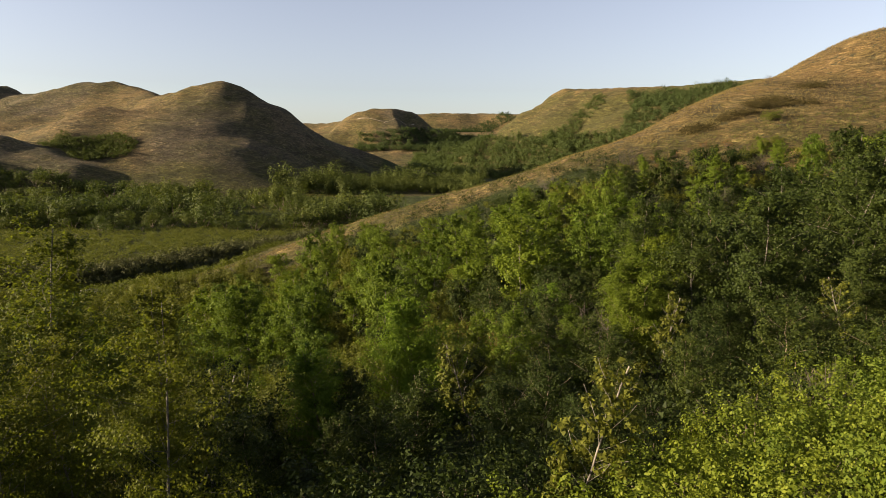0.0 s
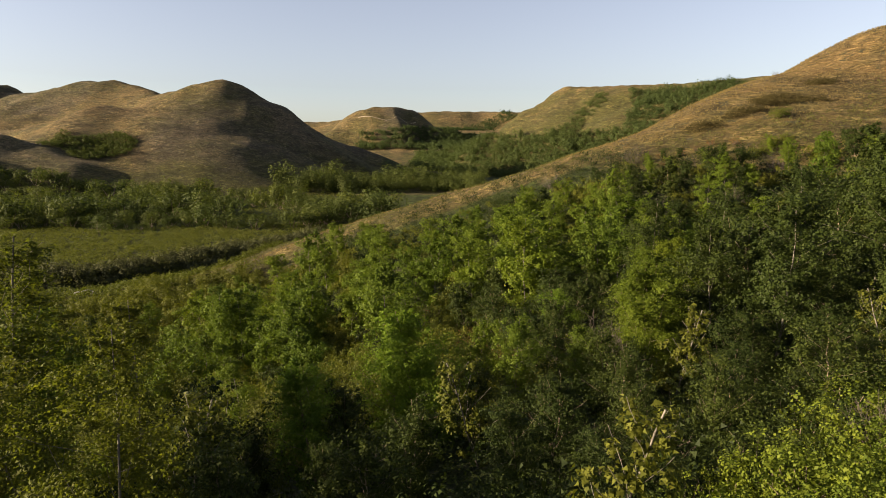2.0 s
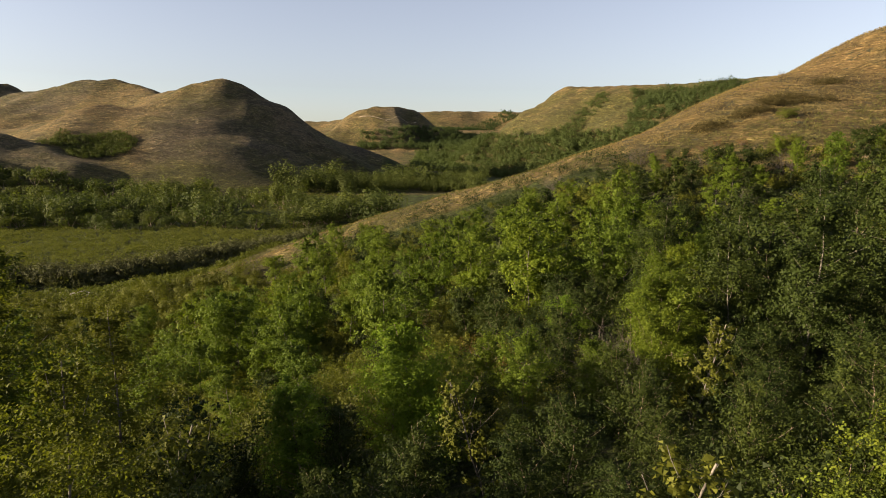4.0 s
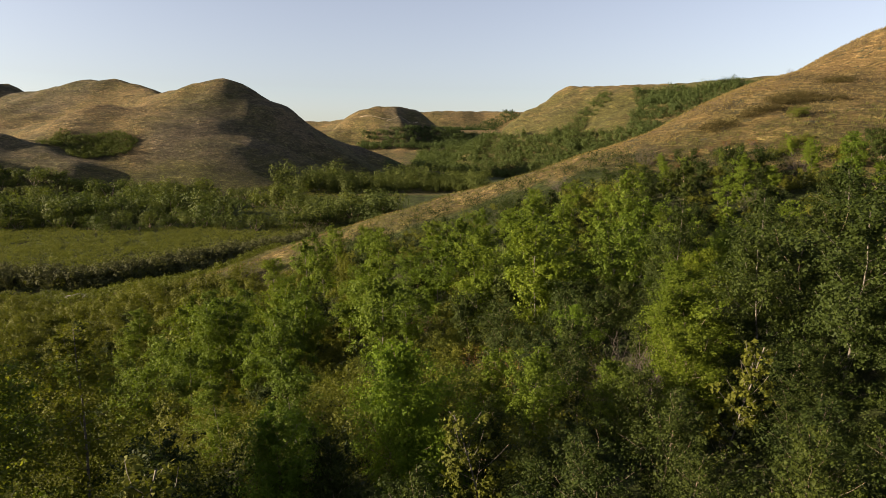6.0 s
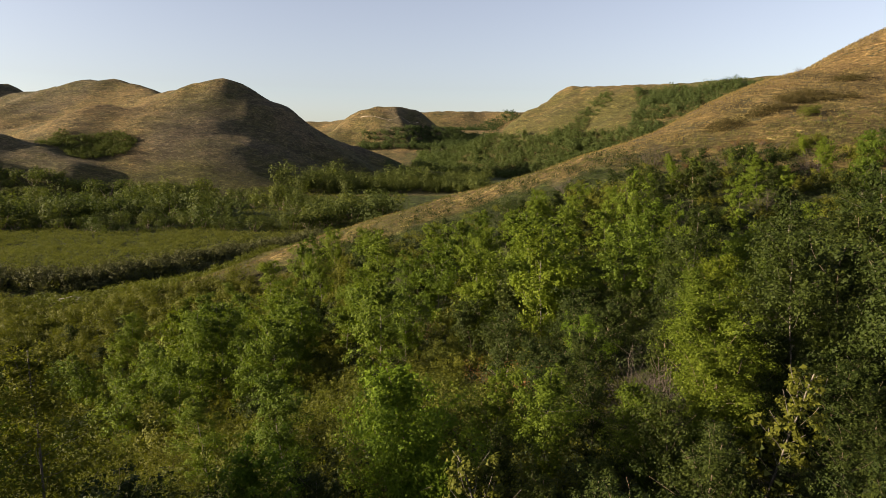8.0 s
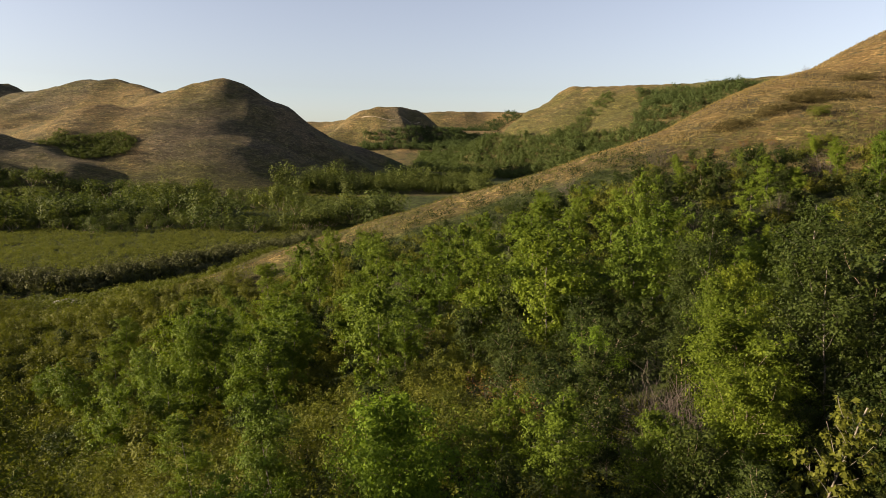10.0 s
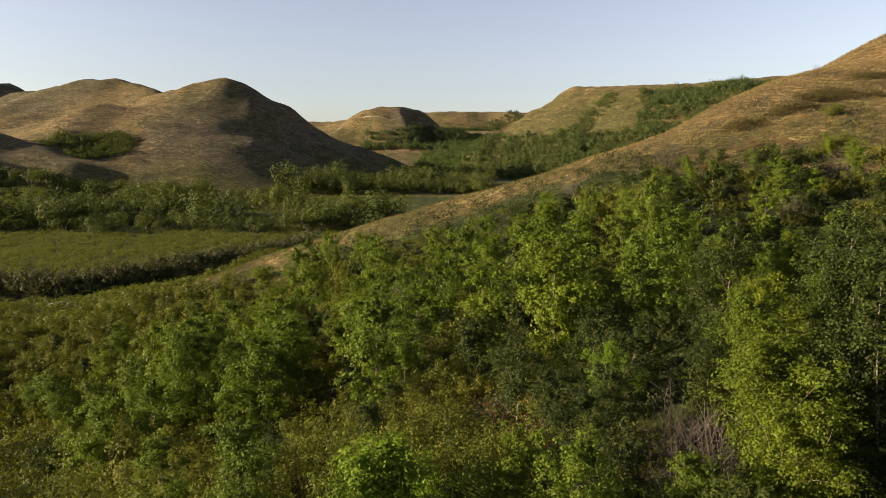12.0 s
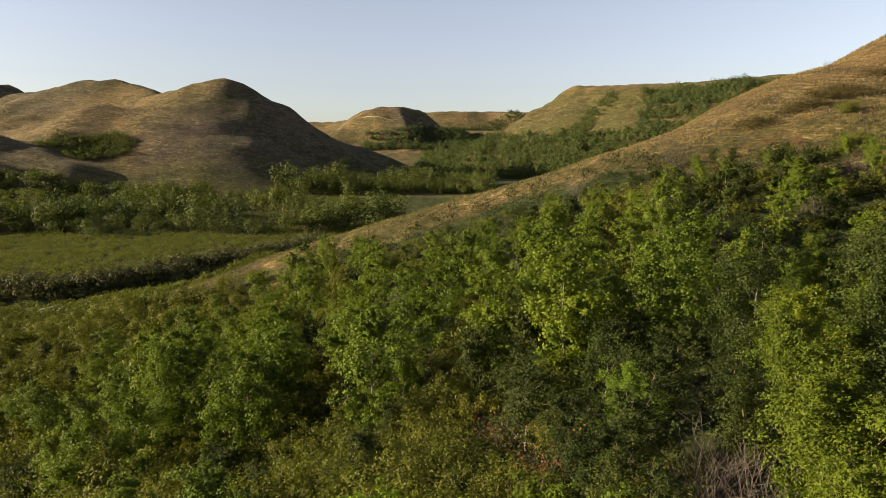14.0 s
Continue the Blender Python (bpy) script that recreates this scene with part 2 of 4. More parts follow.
    band = ramp(nodes, links, shelf.outputs[0], [(0.36, (0.66, 0.65, 0.64)), (0.47, (0.92, 0.93, 0.88)), (0.54, (1.05, 1.0, 0.88)), (0.64, (1.22, 1.18, 1.12))])
    grass = mixed(nodes, links, 1.0, grass, band, "MULTIPLY")
    sage = node(nodes, "ShaderNodeTexNoise", Scale=0.9, Detail=5.0, Roughness=0.75)
    links.new(where, sage.inputs["Vector"])
    spots = ramp(nodes, links, sage.outputs[0], [(0.56, (0, 0, 0)), (0.63, (1, 1, 1))])
    grass = mixed(nodes, links, spots, grass, (0.055, 0.055, 0.03))
    grass = mixed(nodes, links, 1.0, grass, (0.84, 0.83, 0.81), "MULTIPLY")
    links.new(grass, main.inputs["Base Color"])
    main.inputs["Roughness"].default_value = 0.95
    main.inputs["Specular IOR Level"].default_value = 0.1
    # cattle-trod terracettes across the slopes, and tussocks
    bump = node(nodes, "ShaderNodeBump", Strength=1.0, Distance=0.9)
    links.new(tread.outputs[0], bump.inputs["Height"])
    steps = node(nodes, "ShaderNodeBump", Strength=0.8, Distance=2.6)
    links.new(shelf.outputs[0], steps.inputs["Height"])
    links.new(steps.outputs[0], bump.inputs["Normal"])
    tuft = node(nodes, "ShaderNodeBump", Strength=0.6, Distance=0.25)
    links.new(mid.outputs[0], tuft.inputs["Height"])
    links.new(bump.outputs[0], tuft.inputs["Normal"])
    tuft2 = node(nodes, "ShaderNodeBump", Strength=0.5, Distance=0.06)
    links.new(fine.outputs[0], tuft2.inputs["Height"])
    links.new(tuft.outputs[0], tuft2.inputs["Normal"])
    links.new(tuft2.outputs[0], main.inputs["Normal"])
    return m


def water_material():
    m, nodes, links, main = material("stream_water")
    main.inputs["Base Color"].default_value = (0.022, 0.018, 0.010, 1)
    main.inputs["Roughness"].default_value = 0.06
    ripple = node(nodes, "ShaderNodeTexNoise", Scale=2.2, Detail=3.0)
    bump = node(nodes, "ShaderNodeBump", Strength=0.12, Distance=0.05)
    links.new(ripple.outputs[0], bump.inputs["Height"])
    links.new(bump.outputs[0], main.inputs["Normal"])
    return m


def earth_material(name, dark, light, scale):
    m, nodes, links, main = material(name)
    where = nodes.new("ShaderNodeTexCoord").outputs["Object"]
    grain = node(nodes, "ShaderNodeTexNoise", Scale=scale, Detail=6.0, Roughness=0.7)
    links.new(where, grain.inputs["Vector"])
    links.new(ramp(nodes, links, grain.outputs[0], [(0.32, dark), (0.68, light)]), main.inputs["Base Color"])
    main.inputs["Roughness"].default_value = 0.95
    bump = node(nodes, "ShaderNodeBump", Strength=0.5, Distance=0.05)
    links.new(grain.outputs[0], bump.inputs["Height"])
    links.new(bump.outputs[0], main.inputs["Normal"])
    return m


PRAIRIE = ground_material()
STONE = earth_material("fieldstone", (0.06, 0.055, 0.042), (0.13, 0.12, 0.095), 4)
DIRT = earth_material("trodden_dirt", (0.17, 0.14, 0.09), (0.29, 0.24, 0.17), 1.5)
WATER = water_material()
ASPEN_BARK = bark_material("aspen_bark", (0.040, 0.034, 0.026), (0.145, 0.128, 0.098), 9)
WILLOW_BARK = bark_material("willow_bark", (0.07, 0.05, 0.035), (0.20, 0.15, 0.10), 14)
DEAD_BARK = bark_material("dead_bark", (0.032, 0.024, 0.018), (0.078, 0.060, 0.046), 12)
ASPEN_LEAF = leaf_material("aspen_leaf", (0.056, 0.090, 0.009), (0.110, 0.157, 0.015), (0.186, 0.234, 0.027), 0.33)
PALE_LEAF = leaf_material("pale_aspen_leaf", (0.072, 0.086, 0.013), (0.122, 0.138, 0.019), (0.195, 0.205, 0.032), 0.42)
ASH_LEAF = leaf_material("ash_leaf", (0.070, 0.118, 0.010), (0.122, 0.195, 0.016), (0.198, 0.276, 0.028), 0.38)
# Chokecherry's own dark green, lowered further to deepen the thicket's shade.
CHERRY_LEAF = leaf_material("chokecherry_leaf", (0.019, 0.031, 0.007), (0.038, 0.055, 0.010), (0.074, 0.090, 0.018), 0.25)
WILLOW_LEAF = leaf_material("willow_leaf", (0.058, 0.067, 0.011), (0.108, 0.119, 0.017), (0.175, 0.182, 0.029), 0.3)
SNOWBERRY_LEAF = leaf_material("snowberry_leaf", (0.086, 0.118, 0.014), (0.150, 0.195, 0.023), (0.240, 0.270, 0.038), 0.4)
MAPLE_LEAF = leaf_material("box_elder_leaf", (0.060, 0.087, 0.008), (0.110, 0.148, 0.013), (0.188, 0.224, 0.024), 0.32)
MEADOW_LEAF = leaf_material("meadow_leaf", (0.066, 0.076, 0.017), (0.112, 0.124, 0.027), (0.175, 0.182, 0.043), 0.35, 0.7)
BANK_LEAF = leaf_material("bank_leaf", (0.05, 0.058, 0.026), (0.085, 0.09, 0.042), (0.13, 0.13, 0.065), 0.2, 0.8)
# Darkened copy of the aspen leaf: shade put into poplars and wild roses.
SHADED_LEAF = leaf_material("shaded_leaf", (0.022, 0.034, 0.007), (0.040, 0.057, 0.010), (0.076, 0.095, 0.018), 0.22)
# Leaf colour kept very dark to paint shade into the thicket's gaps.
SHADED_UNDER_LEAF = leaf_material("shaded_undergrowth_leaf", (0.014, 0.022, 0.006), (0.026, 0.038, 0.010), (0.048, 0.062, 0.017), 0.2)
# Distant woods: leaf green tinted slightly blue for aerial haze.
HAZED_WOOD_LEAF = leaf_material("hazed_wood_leaf", (0.035, 0.052, 0.019), (0.064, 0.090, 0.029), (0.11, 0.138, 0.045), 0.3, 0.7)
RUSTY_LEAF = leaf_material("rusty_leaf", (0.10, 0.05, 0.02), (0.17, 0.08, 0.035), (0.25, 0.15, 0.05), 0.3)
FAR_LEAF = leaf_material("far_leaf", (0.038, 0.052, 0.014), (0.080, 0.100, 0.025), (0.146, 0.163, 0.042), 0.3, 0.7)
JUNIPER = leaf_material("juniper_leaf", (0.034, 0.030, 0.012), (0.066, 0.055, 0.020), (0.11, 0.086, 0.034), 0.2, 0.8)
OLIVE = leaf_material("olive_grass", (0.075, 0.078, 0.022), (0.12, 0.118, 0.036), (0.19, 0.175, 0.06), 0.3, 0.8)
STRAW = leaf_material("straw", (0.148, 0.108, 0.043), (0.236, 0.173, 0.070), (0.335, 0.250, 0.116), 0.3, 0.8)


# ---- meshes ----
def mesh_of(name, verts, faces, mat, shade=False):
    me = bpy.data.meshes.new(name)
    me.from_pydata(np.asarray(verts, float).tolist() if not isinstance(verts, list) else verts, [], faces)
    me.materials.append(mat)
    if shade:
        me.polygons.foreach_set("use_smooth", [True] * len(me.polygons))
    me.update()
    return me


def quads_mesh(name, corners, mat):
    """corners: n x k x 3, each a loose leaf of k corners."""
    n, k = corners.shape[:2]
    me = bpy.data.meshes.new(name)
    me.vertices.add(k * n)
    me.vertices.foreach_set("co", np.ascontiguousarray(corners, dtype=np.float32).ravel())
    me.loops.add(k * n)
    me.loops.foreach_set("vertex_index", np.arange(k * n, dtype=np.int32))
    me.polygons.add(n)
    me.polygons.foreach_set("loop_start", np.arange(0, k * n, k, dtype=np.int32))
    me.polygons.foreach_set("loop_total", np.full(n, k, dtype=np.int32))
    me.materials.append(mat)
    me.update(calc_edges=True)
    me.validate()
    return me


def unit(v):
    return v / np.maximum(np.linalg.norm(v, axis=-1, keepdims=True), 1e-9)


def leaf_quads(r, centres, length, width, lean=0.35, outward=None, corners=3):
    """Pointed leaves at the given places, turned every way with a bias to face up and out."""
    n = len(centres)
    face = unit(r.normal(size=(n, 3)) + (0, 0, lean) + (0 if outward is None else outward))
    along = unit(np.cross(face, r.normal(size=(n, 3))))
    across = np.cross(face, along)
    size = r.uniform(0.65, 1.3, (n, 1))
    a, b = along * length * size * 0.5, across * width * size * 0.5
    if corners == 3:
        return np.stack([centres - a * 0.9 + b, centres - a * 0.9 - b, centres + a * 1.1], 1)
    fold = face * width * size * 0.18
    return np.stack([centres - a, centres + b - a * 0.1 + fold, centres + a, centres - b - a * 0.1 + fold], 1)


def tube(verts, faces, points, radii, sides=5):
    """Adds a tapered round stem along the points."""
    points = np.asarray(points, float)
    start = len(verts)
    for k, (p, rad) in enumerate(zip(points, radii)):
        way = unit(points[min(k + 1, len(points) - 1)] - points[max(k - 1, 0)])
        u = unit(np.cross(way, (0.31, 0.95, 0.05)))
        v = np.cross(way, u)
        for s in range(sides):
            a = 2 * math.pi * s / sides
            verts.append(tuple(p + rad * (math.cos(a) * u + math.sin(a) * v)))
    for k in range(len(points) - 1):
        for s in range(sides):
            a, b = start + k * sides + s, start + k * sides + (s + 1) % sides
            faces.append((a, b, b + sides, a + sides))


def bend(r, base, way, length, steps, wander, rise):
    """A wandering line: a limb or a stem."""
    p, way = np.array(base, float), unit(np.array(way, float))
    out = [p.copy()]
    for _ in range(steps):
        way = unit(way + r.normal(size=3) * wander + (0, 0, rise))
        p = p + way * length / steps
        out.append(p.copy())
    return np.array(out)


def along_line(line, t):
    k = np.clip(t * (len(line) - 1), 0, len(line) - 1.001)
    i = k.astype(int)
    f = (k - i)[:, None]
    return line[i] * (1 - f) + line[i + 1] * f


def part(name, me, parent, label=""):
    ob = new(name, me)
    ob.parent = parent
    return tagged(ob, label)


def tree_parts(seed, tall, spread, low, limbs, leaves, leaf, width, trunk, tuft=0.16, sway=0.06, corners=3):
    """A slender tree: trunk and limbs as one tapered mesh, and a ragged crown of single leaves."""
    r = np.random.default_rng(seed)
    verts, faces, spots, tufts = [], [], [], []
    stem = bend(r, (0, 0, -0.25), (r.normal() * 0.05, r.normal() * 0.05, 1), tall * 0.97, 9, sway, 0.10)
    tube(verts, faces, stem, np.linspace(trunk, 0.008, len(stem)), 6)
    per = leaves // (limbs + 2)
    for k in range(limbs):
        t = low + (0.95 - low) * ((k + r.uniform(0, 0.8)) / limbs)
        a = k * 2.4 + r.normal() * 0.5
        shape = math.sin(math.pi * min(1, 0.18 + 0.82 * (t - low) / (1.02 - low))) ** 0.7
        reach = tall * spread * shape * r.uniform(0.6, 1.25)
        base = along_line(stem, np.array([t]))[0]
        limb = bend(r, base, (math.cos(a), math.sin(a), r.uniform(0.35, 1.1)), reach, 4, 0.16, 0.10)
        tube(verts, faces, limb, np.linspace(trunk * 0.34 * (1.1 - t), 0.003, len(limb)), 3)
        n = int(per * (0.35 + shape) * r.uniform(0.6, 1.4))
        clumps = max(3, n // 34)
        seat = along_line(limb, r.uniform(0.25, 1.05, clumps).clip(0, 1)) + r.normal(size=(clumps, 3)) * tuft * reach * 0.9
        pick = r.integers(0, clumps, n)
        spot = seat[pick] + r.normal(size=(n, 3)) * tuft * reach * np.array((0.42, 0.42, 0.30))
        spots.append(spot)
        tufts.append(unit(spot - seat[pick] + (0, 0, 0.02)))
    n = per
    top = along_line(stem, r.uniform(0.75, 1.0, n)) + r.normal(size=(n, 3)) * (0.05, 0.05, 0.03) * np.array(tall * 0.6)
    spots.append(top)
    tufts.append(unit(r.normal(size=(n, 3)) + (0, 0, 1)))
    spots = np.concatenate(spots)
    away = unit(spots - (0, 0, tall * 0.45)) * 1.3 + np.concatenate(tufts) * 1.5
    return verts, faces, leaf_quads(r, spots, leaf, width, 0.35, away, corners)


def shrub_parts(seed, tall, wide, stems, leaves, leaf, width, thick=0.02, bare=0.0, tuft=0.12, twigs=1, corners=3):
    """A many-stemmed shrub."""
    r = np.random.default_rng(seed)
    verts, faces, spots, tufts = [], [], [], []
    per = leaves // stems
    for k in range(stems):
        a = k * 2.4 + r.normal() * 0.4
        out = math.sqrt((k + 0.5) / stems)
        length = tall * (1.08 - 0.30 * out) * r.uniform(0.75, 1.12)
        lean = out * wide / tall * 1.05
        line = bend(r, (0.1 * math.cos(a) * wide * out, 0.1 * math.sin(a) * wide * out, -0.12), (math.cos(a) * lean, math.sin(a) * lean, 1), length, 5, 0.10, -0.01)
        shown = line if leaves == 0 else line[:-2]
        tube(verts, faces, shown, np.linspace(thick, 0.004, len(shown)), 3)
        for _ in range(twigs):
            fork = along_line(line, np.array([r.uniform(0.4, 0.85) if leaves == 0 else r.uniform(0.2, 0.5)]))[0]
            twig = bend(r, fork, (r.normal(), r.normal(), 0.9), length * r.uniform(0.2, 0.4), 3, 0.2, 0.05)
            tube(verts, faces, twig, np.linspace(thick * 0.4, 0.003, len(twig)), 3)
        n = int(per * r.uniform(0.6, 1.4))
        if n == 0:
            continue
        clumps = max(3, n // 26)
        seat = along_line(line, (bare + (1 - bare) * r.uniform(0, 1, clumps) ** 0.6)) + r.normal(size=(clumps, 3)) * tuft * tall * np.array((1.2, 1.2, 0.7))
        pick = r.integers(0, clumps, n)
        spot = seat[pick] + r.normal(size=(n, 3)) * tuft * tall * 0.45
        spots.append(spot)
        tufts.append(unit(spot - seat[pick] + (0, 0, 0.02)))
    if not spots:
        return verts, faces, None
    spots = np.concatenate(spots)
    away = unit(spots - (0, 0, tall * 0.25)) * 1.2 + np.concatenate(tufts) * 1.3
    spots[:, 2] = np.maximum(spots[:, 2], 0.02)
    return verts, faces, leaf_quads(r, spots, leaf, width, 0.4, away, corners)


def make_plant(name, label, category, group, made, wood, foliage, wood_name="trunk"):
    """A plant as a thing with its wood and its crown as parts, set aside below ground as a pattern for copies."""
    verts, faces, quads = made
    top = tagged(new(name), label, category, group)
    part(wood_name, mesh_of(wood_name, verts, faces, wood, True), top)
    if quads is not None:
        part("crown", quads_mesh("crown", quads, foliage), top)
    return top


class Kind:
    """Several patterns of one kind of plant; each is used first where it stands, then copied."""

    def __init__(self, patterns):
        self.patterns, self.used = patterns, [False] * len(patterns)

    def put(self, x, y, size, turn, which=None, sink=0.0, label=""):
        k = int(rng.integers(len(self.patterns))) if which is None else which
        lean = Euler((radians(float(rng.normal() * 2.5)), radians(float(rng.normal() * 2.5)), turn))
        m = Matrix.LocRotScale((x, y, ground_at(x, y) - sink), lean, (size * float(rng.uniform(0.9, 1.1)), size * float(rng.uniform(0.9, 1.1)), size))
        if self.used[k]:
            ob = copy_thing(self.patterns[k], m)
            ob.matrix_basis = m
        else:
            ob = self.patterns[k]
            ob.matrix_basis = m
            self.used[k] = True
        return tagged(ob, label)

    def clear(self):
        for ob, used in zip(self.patterns, self.used):
            if not used:
                for o in (*ob.children_recursive, ob):
                    bpy.data.objects.remove(o)


def scatter(n, x0, x1, y0, y1, gap, keep, tries=30):
    """Places at least gap apart, where keep(x, y) allows."""
    cx, cy = rng.uniform(x0, x1, n * tries), rng.uniform(y0, y1, n * tries)
    good = np.asarray(keep(cx, cy), bool)
    cell, cells, out = max(gap, 0.3), {}, []
    for x, y in zip(cx[good].tolist(), cy[good].tolist()):
        i, j = int(x // cell), int(y // cell)
        if any((x - p) ** 2 + (y - q) ** 2 < gap * gap for a in (-1, 0, 1) for b in (-1, 0, 1) for p, q in cells.get((i + a, j + b), ())):
            continue
        out.append((x, y))
        cells.setdefault((i, j), []).append((x, y))
        if len(out) >= n:
            break
    return out


def stuff(name, label, category, patterns, places, sizes, mat, flat=1.0):
    """Very many small plants as one mesh."""
    if not len(places):
        return None
    places = np.asarray(places, float)
    z = height(places[:, 0], places[:, 1])
    r = np.random.default_rng(len(places))
    out = []
    which = r.integers(0, len(patterns), len(places))
    for k, quads in enumerate(patterns):
        mine = np.flatnonzero(which == k)
        turn = r.uniform(0, 2 * math.pi, len(mine))
        c, s, size = np.cos(turn)[:, None, None], np.sin(turn)[:, None, None], np.asarray(sizes)[mine][:, None, None]
        q = quads[None] * size[..., None]
        x = q[..., 0] * c - q[..., 1] * s + places[mine, 0][:, None, None]
        y = q[..., 0] * s + q[..., 1] * c + places[mine, 1][:, None, None]
        w = q[..., 2] * flat + z[mine][:, None, None]
        out.append(np.stack([x, y, w], -1).reshape(-1, quads.shape[1], 3))
    return tagged(new(name, quads_mesh(name, np.concatenate(out), mat)), label, category, kind="stuff")


# ---- ground ----
def make_ground():
    nx, ny = 440, 390
    u = np.linspace(-math.asinh(42), math.asinh(42), nx)
    v = np.linspace(-math.asinh(16), math.asinh(40), ny)
    gx, gy = np.meshgrid(100 * np.sinh(u), 60 + 100 * np.sinh(v))
    gz = height(gx, gy)
    verts = np.stack([gx, gy, gz], -1).reshape(-1, 3)
    i = np.arange(nx * ny).reshape(ny, nx)
    quads = np.stack([i[:-1, :-1], i[:-1, 1:], i[1:, 1:], i[1:, :-1]], -1).reshape(-1, 4)
    me = bpy.data.meshes.new("ground")
    me.vertices.add(len(verts))
    me.vertices.foreach_set("co", verts.astype(np.float32).ravel())
    me.loops.add(quads.size)
    me.loops.foreach_set("vertex_index", quads.astype(np.int32).ravel())
    me.polygons.add(len(quads))
    me.polygons.foreach_set("loop_start", np.arange(0, quads.size, 4, dtype=np.int32))
    me.polygons.foreach_set("loop_total", np.full(len(quads), 4, dtype=np.int32))
    me.polygons.foreach_set("use_smooth", np.ones(len(quads), dtype=bool))
    me.update(calc_edges=True)
    gzy, gzx = np.gradient(gz)
    slope = np.hypot(gzx / np.gradient(gx, axis=1), gzy / np.gradient(gy, axis=0))
    green = 0.95 - smooth(3, 22, gz) * 0.75 + 0.15 * smooth(0.1, 0.4, slope)
    green = np.where(gz > 50, 0.12, green)
    crest = crest_distance(gx, gy)
    green = np.where((crest < 40) & (gy < 100), np.minimum(green, 0.45 * smooth(14, -4, gx) + 0.1 + 0.7 * smooth(0.3, 3.2 + 8 * smooth(4, 26, gx), crest)), green)
    green = np.maximum(green, 0.85 * smooth(14, 4, gz) * smooth(75, 45, gy) * smooth(4, 9, crest))
    # thicket floor takes the darkest green, deepening the shade between plants
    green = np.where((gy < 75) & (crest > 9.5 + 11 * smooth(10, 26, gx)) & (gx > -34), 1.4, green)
    green = np.where((gz < 3) & (gy > 40) & (gy < 215) & (crest > 7), 1.35, green)
    green = np.where((gx < -15) & (gy < 75), np.maximum(green, 0.6), green)
    green = np.where((gy > 250) & (gy < 470) & (gz < 26) & (gx > -30), 1.3, green)
    green = np.where((gy > 280) & (gy < 425) & (gx > 25) & (gz > 22) & (gz < 55), 0.78, green)
    green = np.where(gy > 320, np.minimum(1, green + 0.18), green)
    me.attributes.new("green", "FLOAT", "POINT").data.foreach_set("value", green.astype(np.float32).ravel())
    # shade painted into the grass right of the ribs, mixed with random greying
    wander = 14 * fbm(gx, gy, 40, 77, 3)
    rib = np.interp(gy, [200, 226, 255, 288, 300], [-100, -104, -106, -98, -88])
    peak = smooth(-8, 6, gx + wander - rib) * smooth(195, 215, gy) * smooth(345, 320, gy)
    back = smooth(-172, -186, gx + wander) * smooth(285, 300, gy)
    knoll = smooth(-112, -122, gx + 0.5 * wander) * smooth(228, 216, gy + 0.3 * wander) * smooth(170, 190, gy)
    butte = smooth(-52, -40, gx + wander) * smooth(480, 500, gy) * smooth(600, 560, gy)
    hill_shade = (0.12 + 0.85 * np.maximum.reduce([peak, back, knoll, butte]) + 0.25 * fbm(gx, gy, 22, 78, 3)).clip(0, 0.95) * smooth(150, 190, gy) * smooth(30, 0, gx)
    me.attributes.new("hill_shade", "FLOAT", "POINT").data.foreach_set("value", hill_shade.astype(np.float32).ravel())
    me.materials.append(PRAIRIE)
    return tagged(new("ground", me), "rolling prairie hills of dry golden and green grass", "ground", kind="structure")


make_ground()


def make_stream():
    verts, faces = [], []
    line = [np.array(p, float) for p in STREAM]
    for k, p in enumerate(line):
        way = unit(line[min(k + 1, len(line) - 1)] - line[max(k - 1, 0)])
        for side in (-2.9, 2.9):
            verts.append((p[0] - way[1] * side, p[1] + way[0] * side, -1.05))
    for k in range(len(line) - 1):
        faces.append((2 * k, 2 * k + 1, 2 * k + 3, 2 * k + 2))
    return tagged(new("stream_water", mesh_of("stream_water", verts, faces, WATER)), "dark still stream water between grassy banks", "water", kind="structure")


make_stream()

# ---- plants: patterns ----
def clump(seed, tall, wide, n, leaf):
    """A far bush: a lumpy dome of leaf sprays on its outer parts."""
    r = np.random.default_rng(seed)
    lobes = r.normal(size=(8, 3)) * (wide * 0.32, wide * 0.32, tall * 0.15) + (0, 0, tall * 0.55)
    pick = r.integers(0, 8, n)
    spot = lobes[pick] + unit(r.normal(size=(n, 3))) * np.array((wide * 0.30, wide * 0.30, tall * 0.30)) * r.uniform(0.6, 1.05, (n, 1)) * r.uniform(0.7, 1.15, (8, 1))[pick]
    skirt = n // 4
    spot[:skirt, 2] = r.uniform(0.05, 0.5, skirt) * tall
    spot[:, 2] = np.maximum(spot[:, 2], 0.05)
    return leaf_quads(r, spot, leaf, leaf * 0.75, 0.4, unit(spot - (0, 0, tall * 0.25)) * 1.2 + unit(spot - lobes[pick]) * 2.6)


def tuft(seed, n, tall):
    """A tussock of upright grass blades."""
    r = np.random.default_rng(seed)
    foot = np.concatenate([r.normal(size=(n, 2)) * 0.10, np.full((n, 1), -0.02)], 1)
    lean = np.concatenate([r.normal(size=(n, 2)) * 0.3, np.ones((n, 1))], 1) * tall * r.uniform(0.6, 1.1, (n, 1))
    a = r.uniform(0, 6.3, n)
    wide = np.stack([np.cos(a), np.sin(a), 0 * a], 1) * 0.022
    return np.stack([foot - wide, foot + wide, foot + lean + wide * 0.2, foot + lean - wide * 0.2], 1)


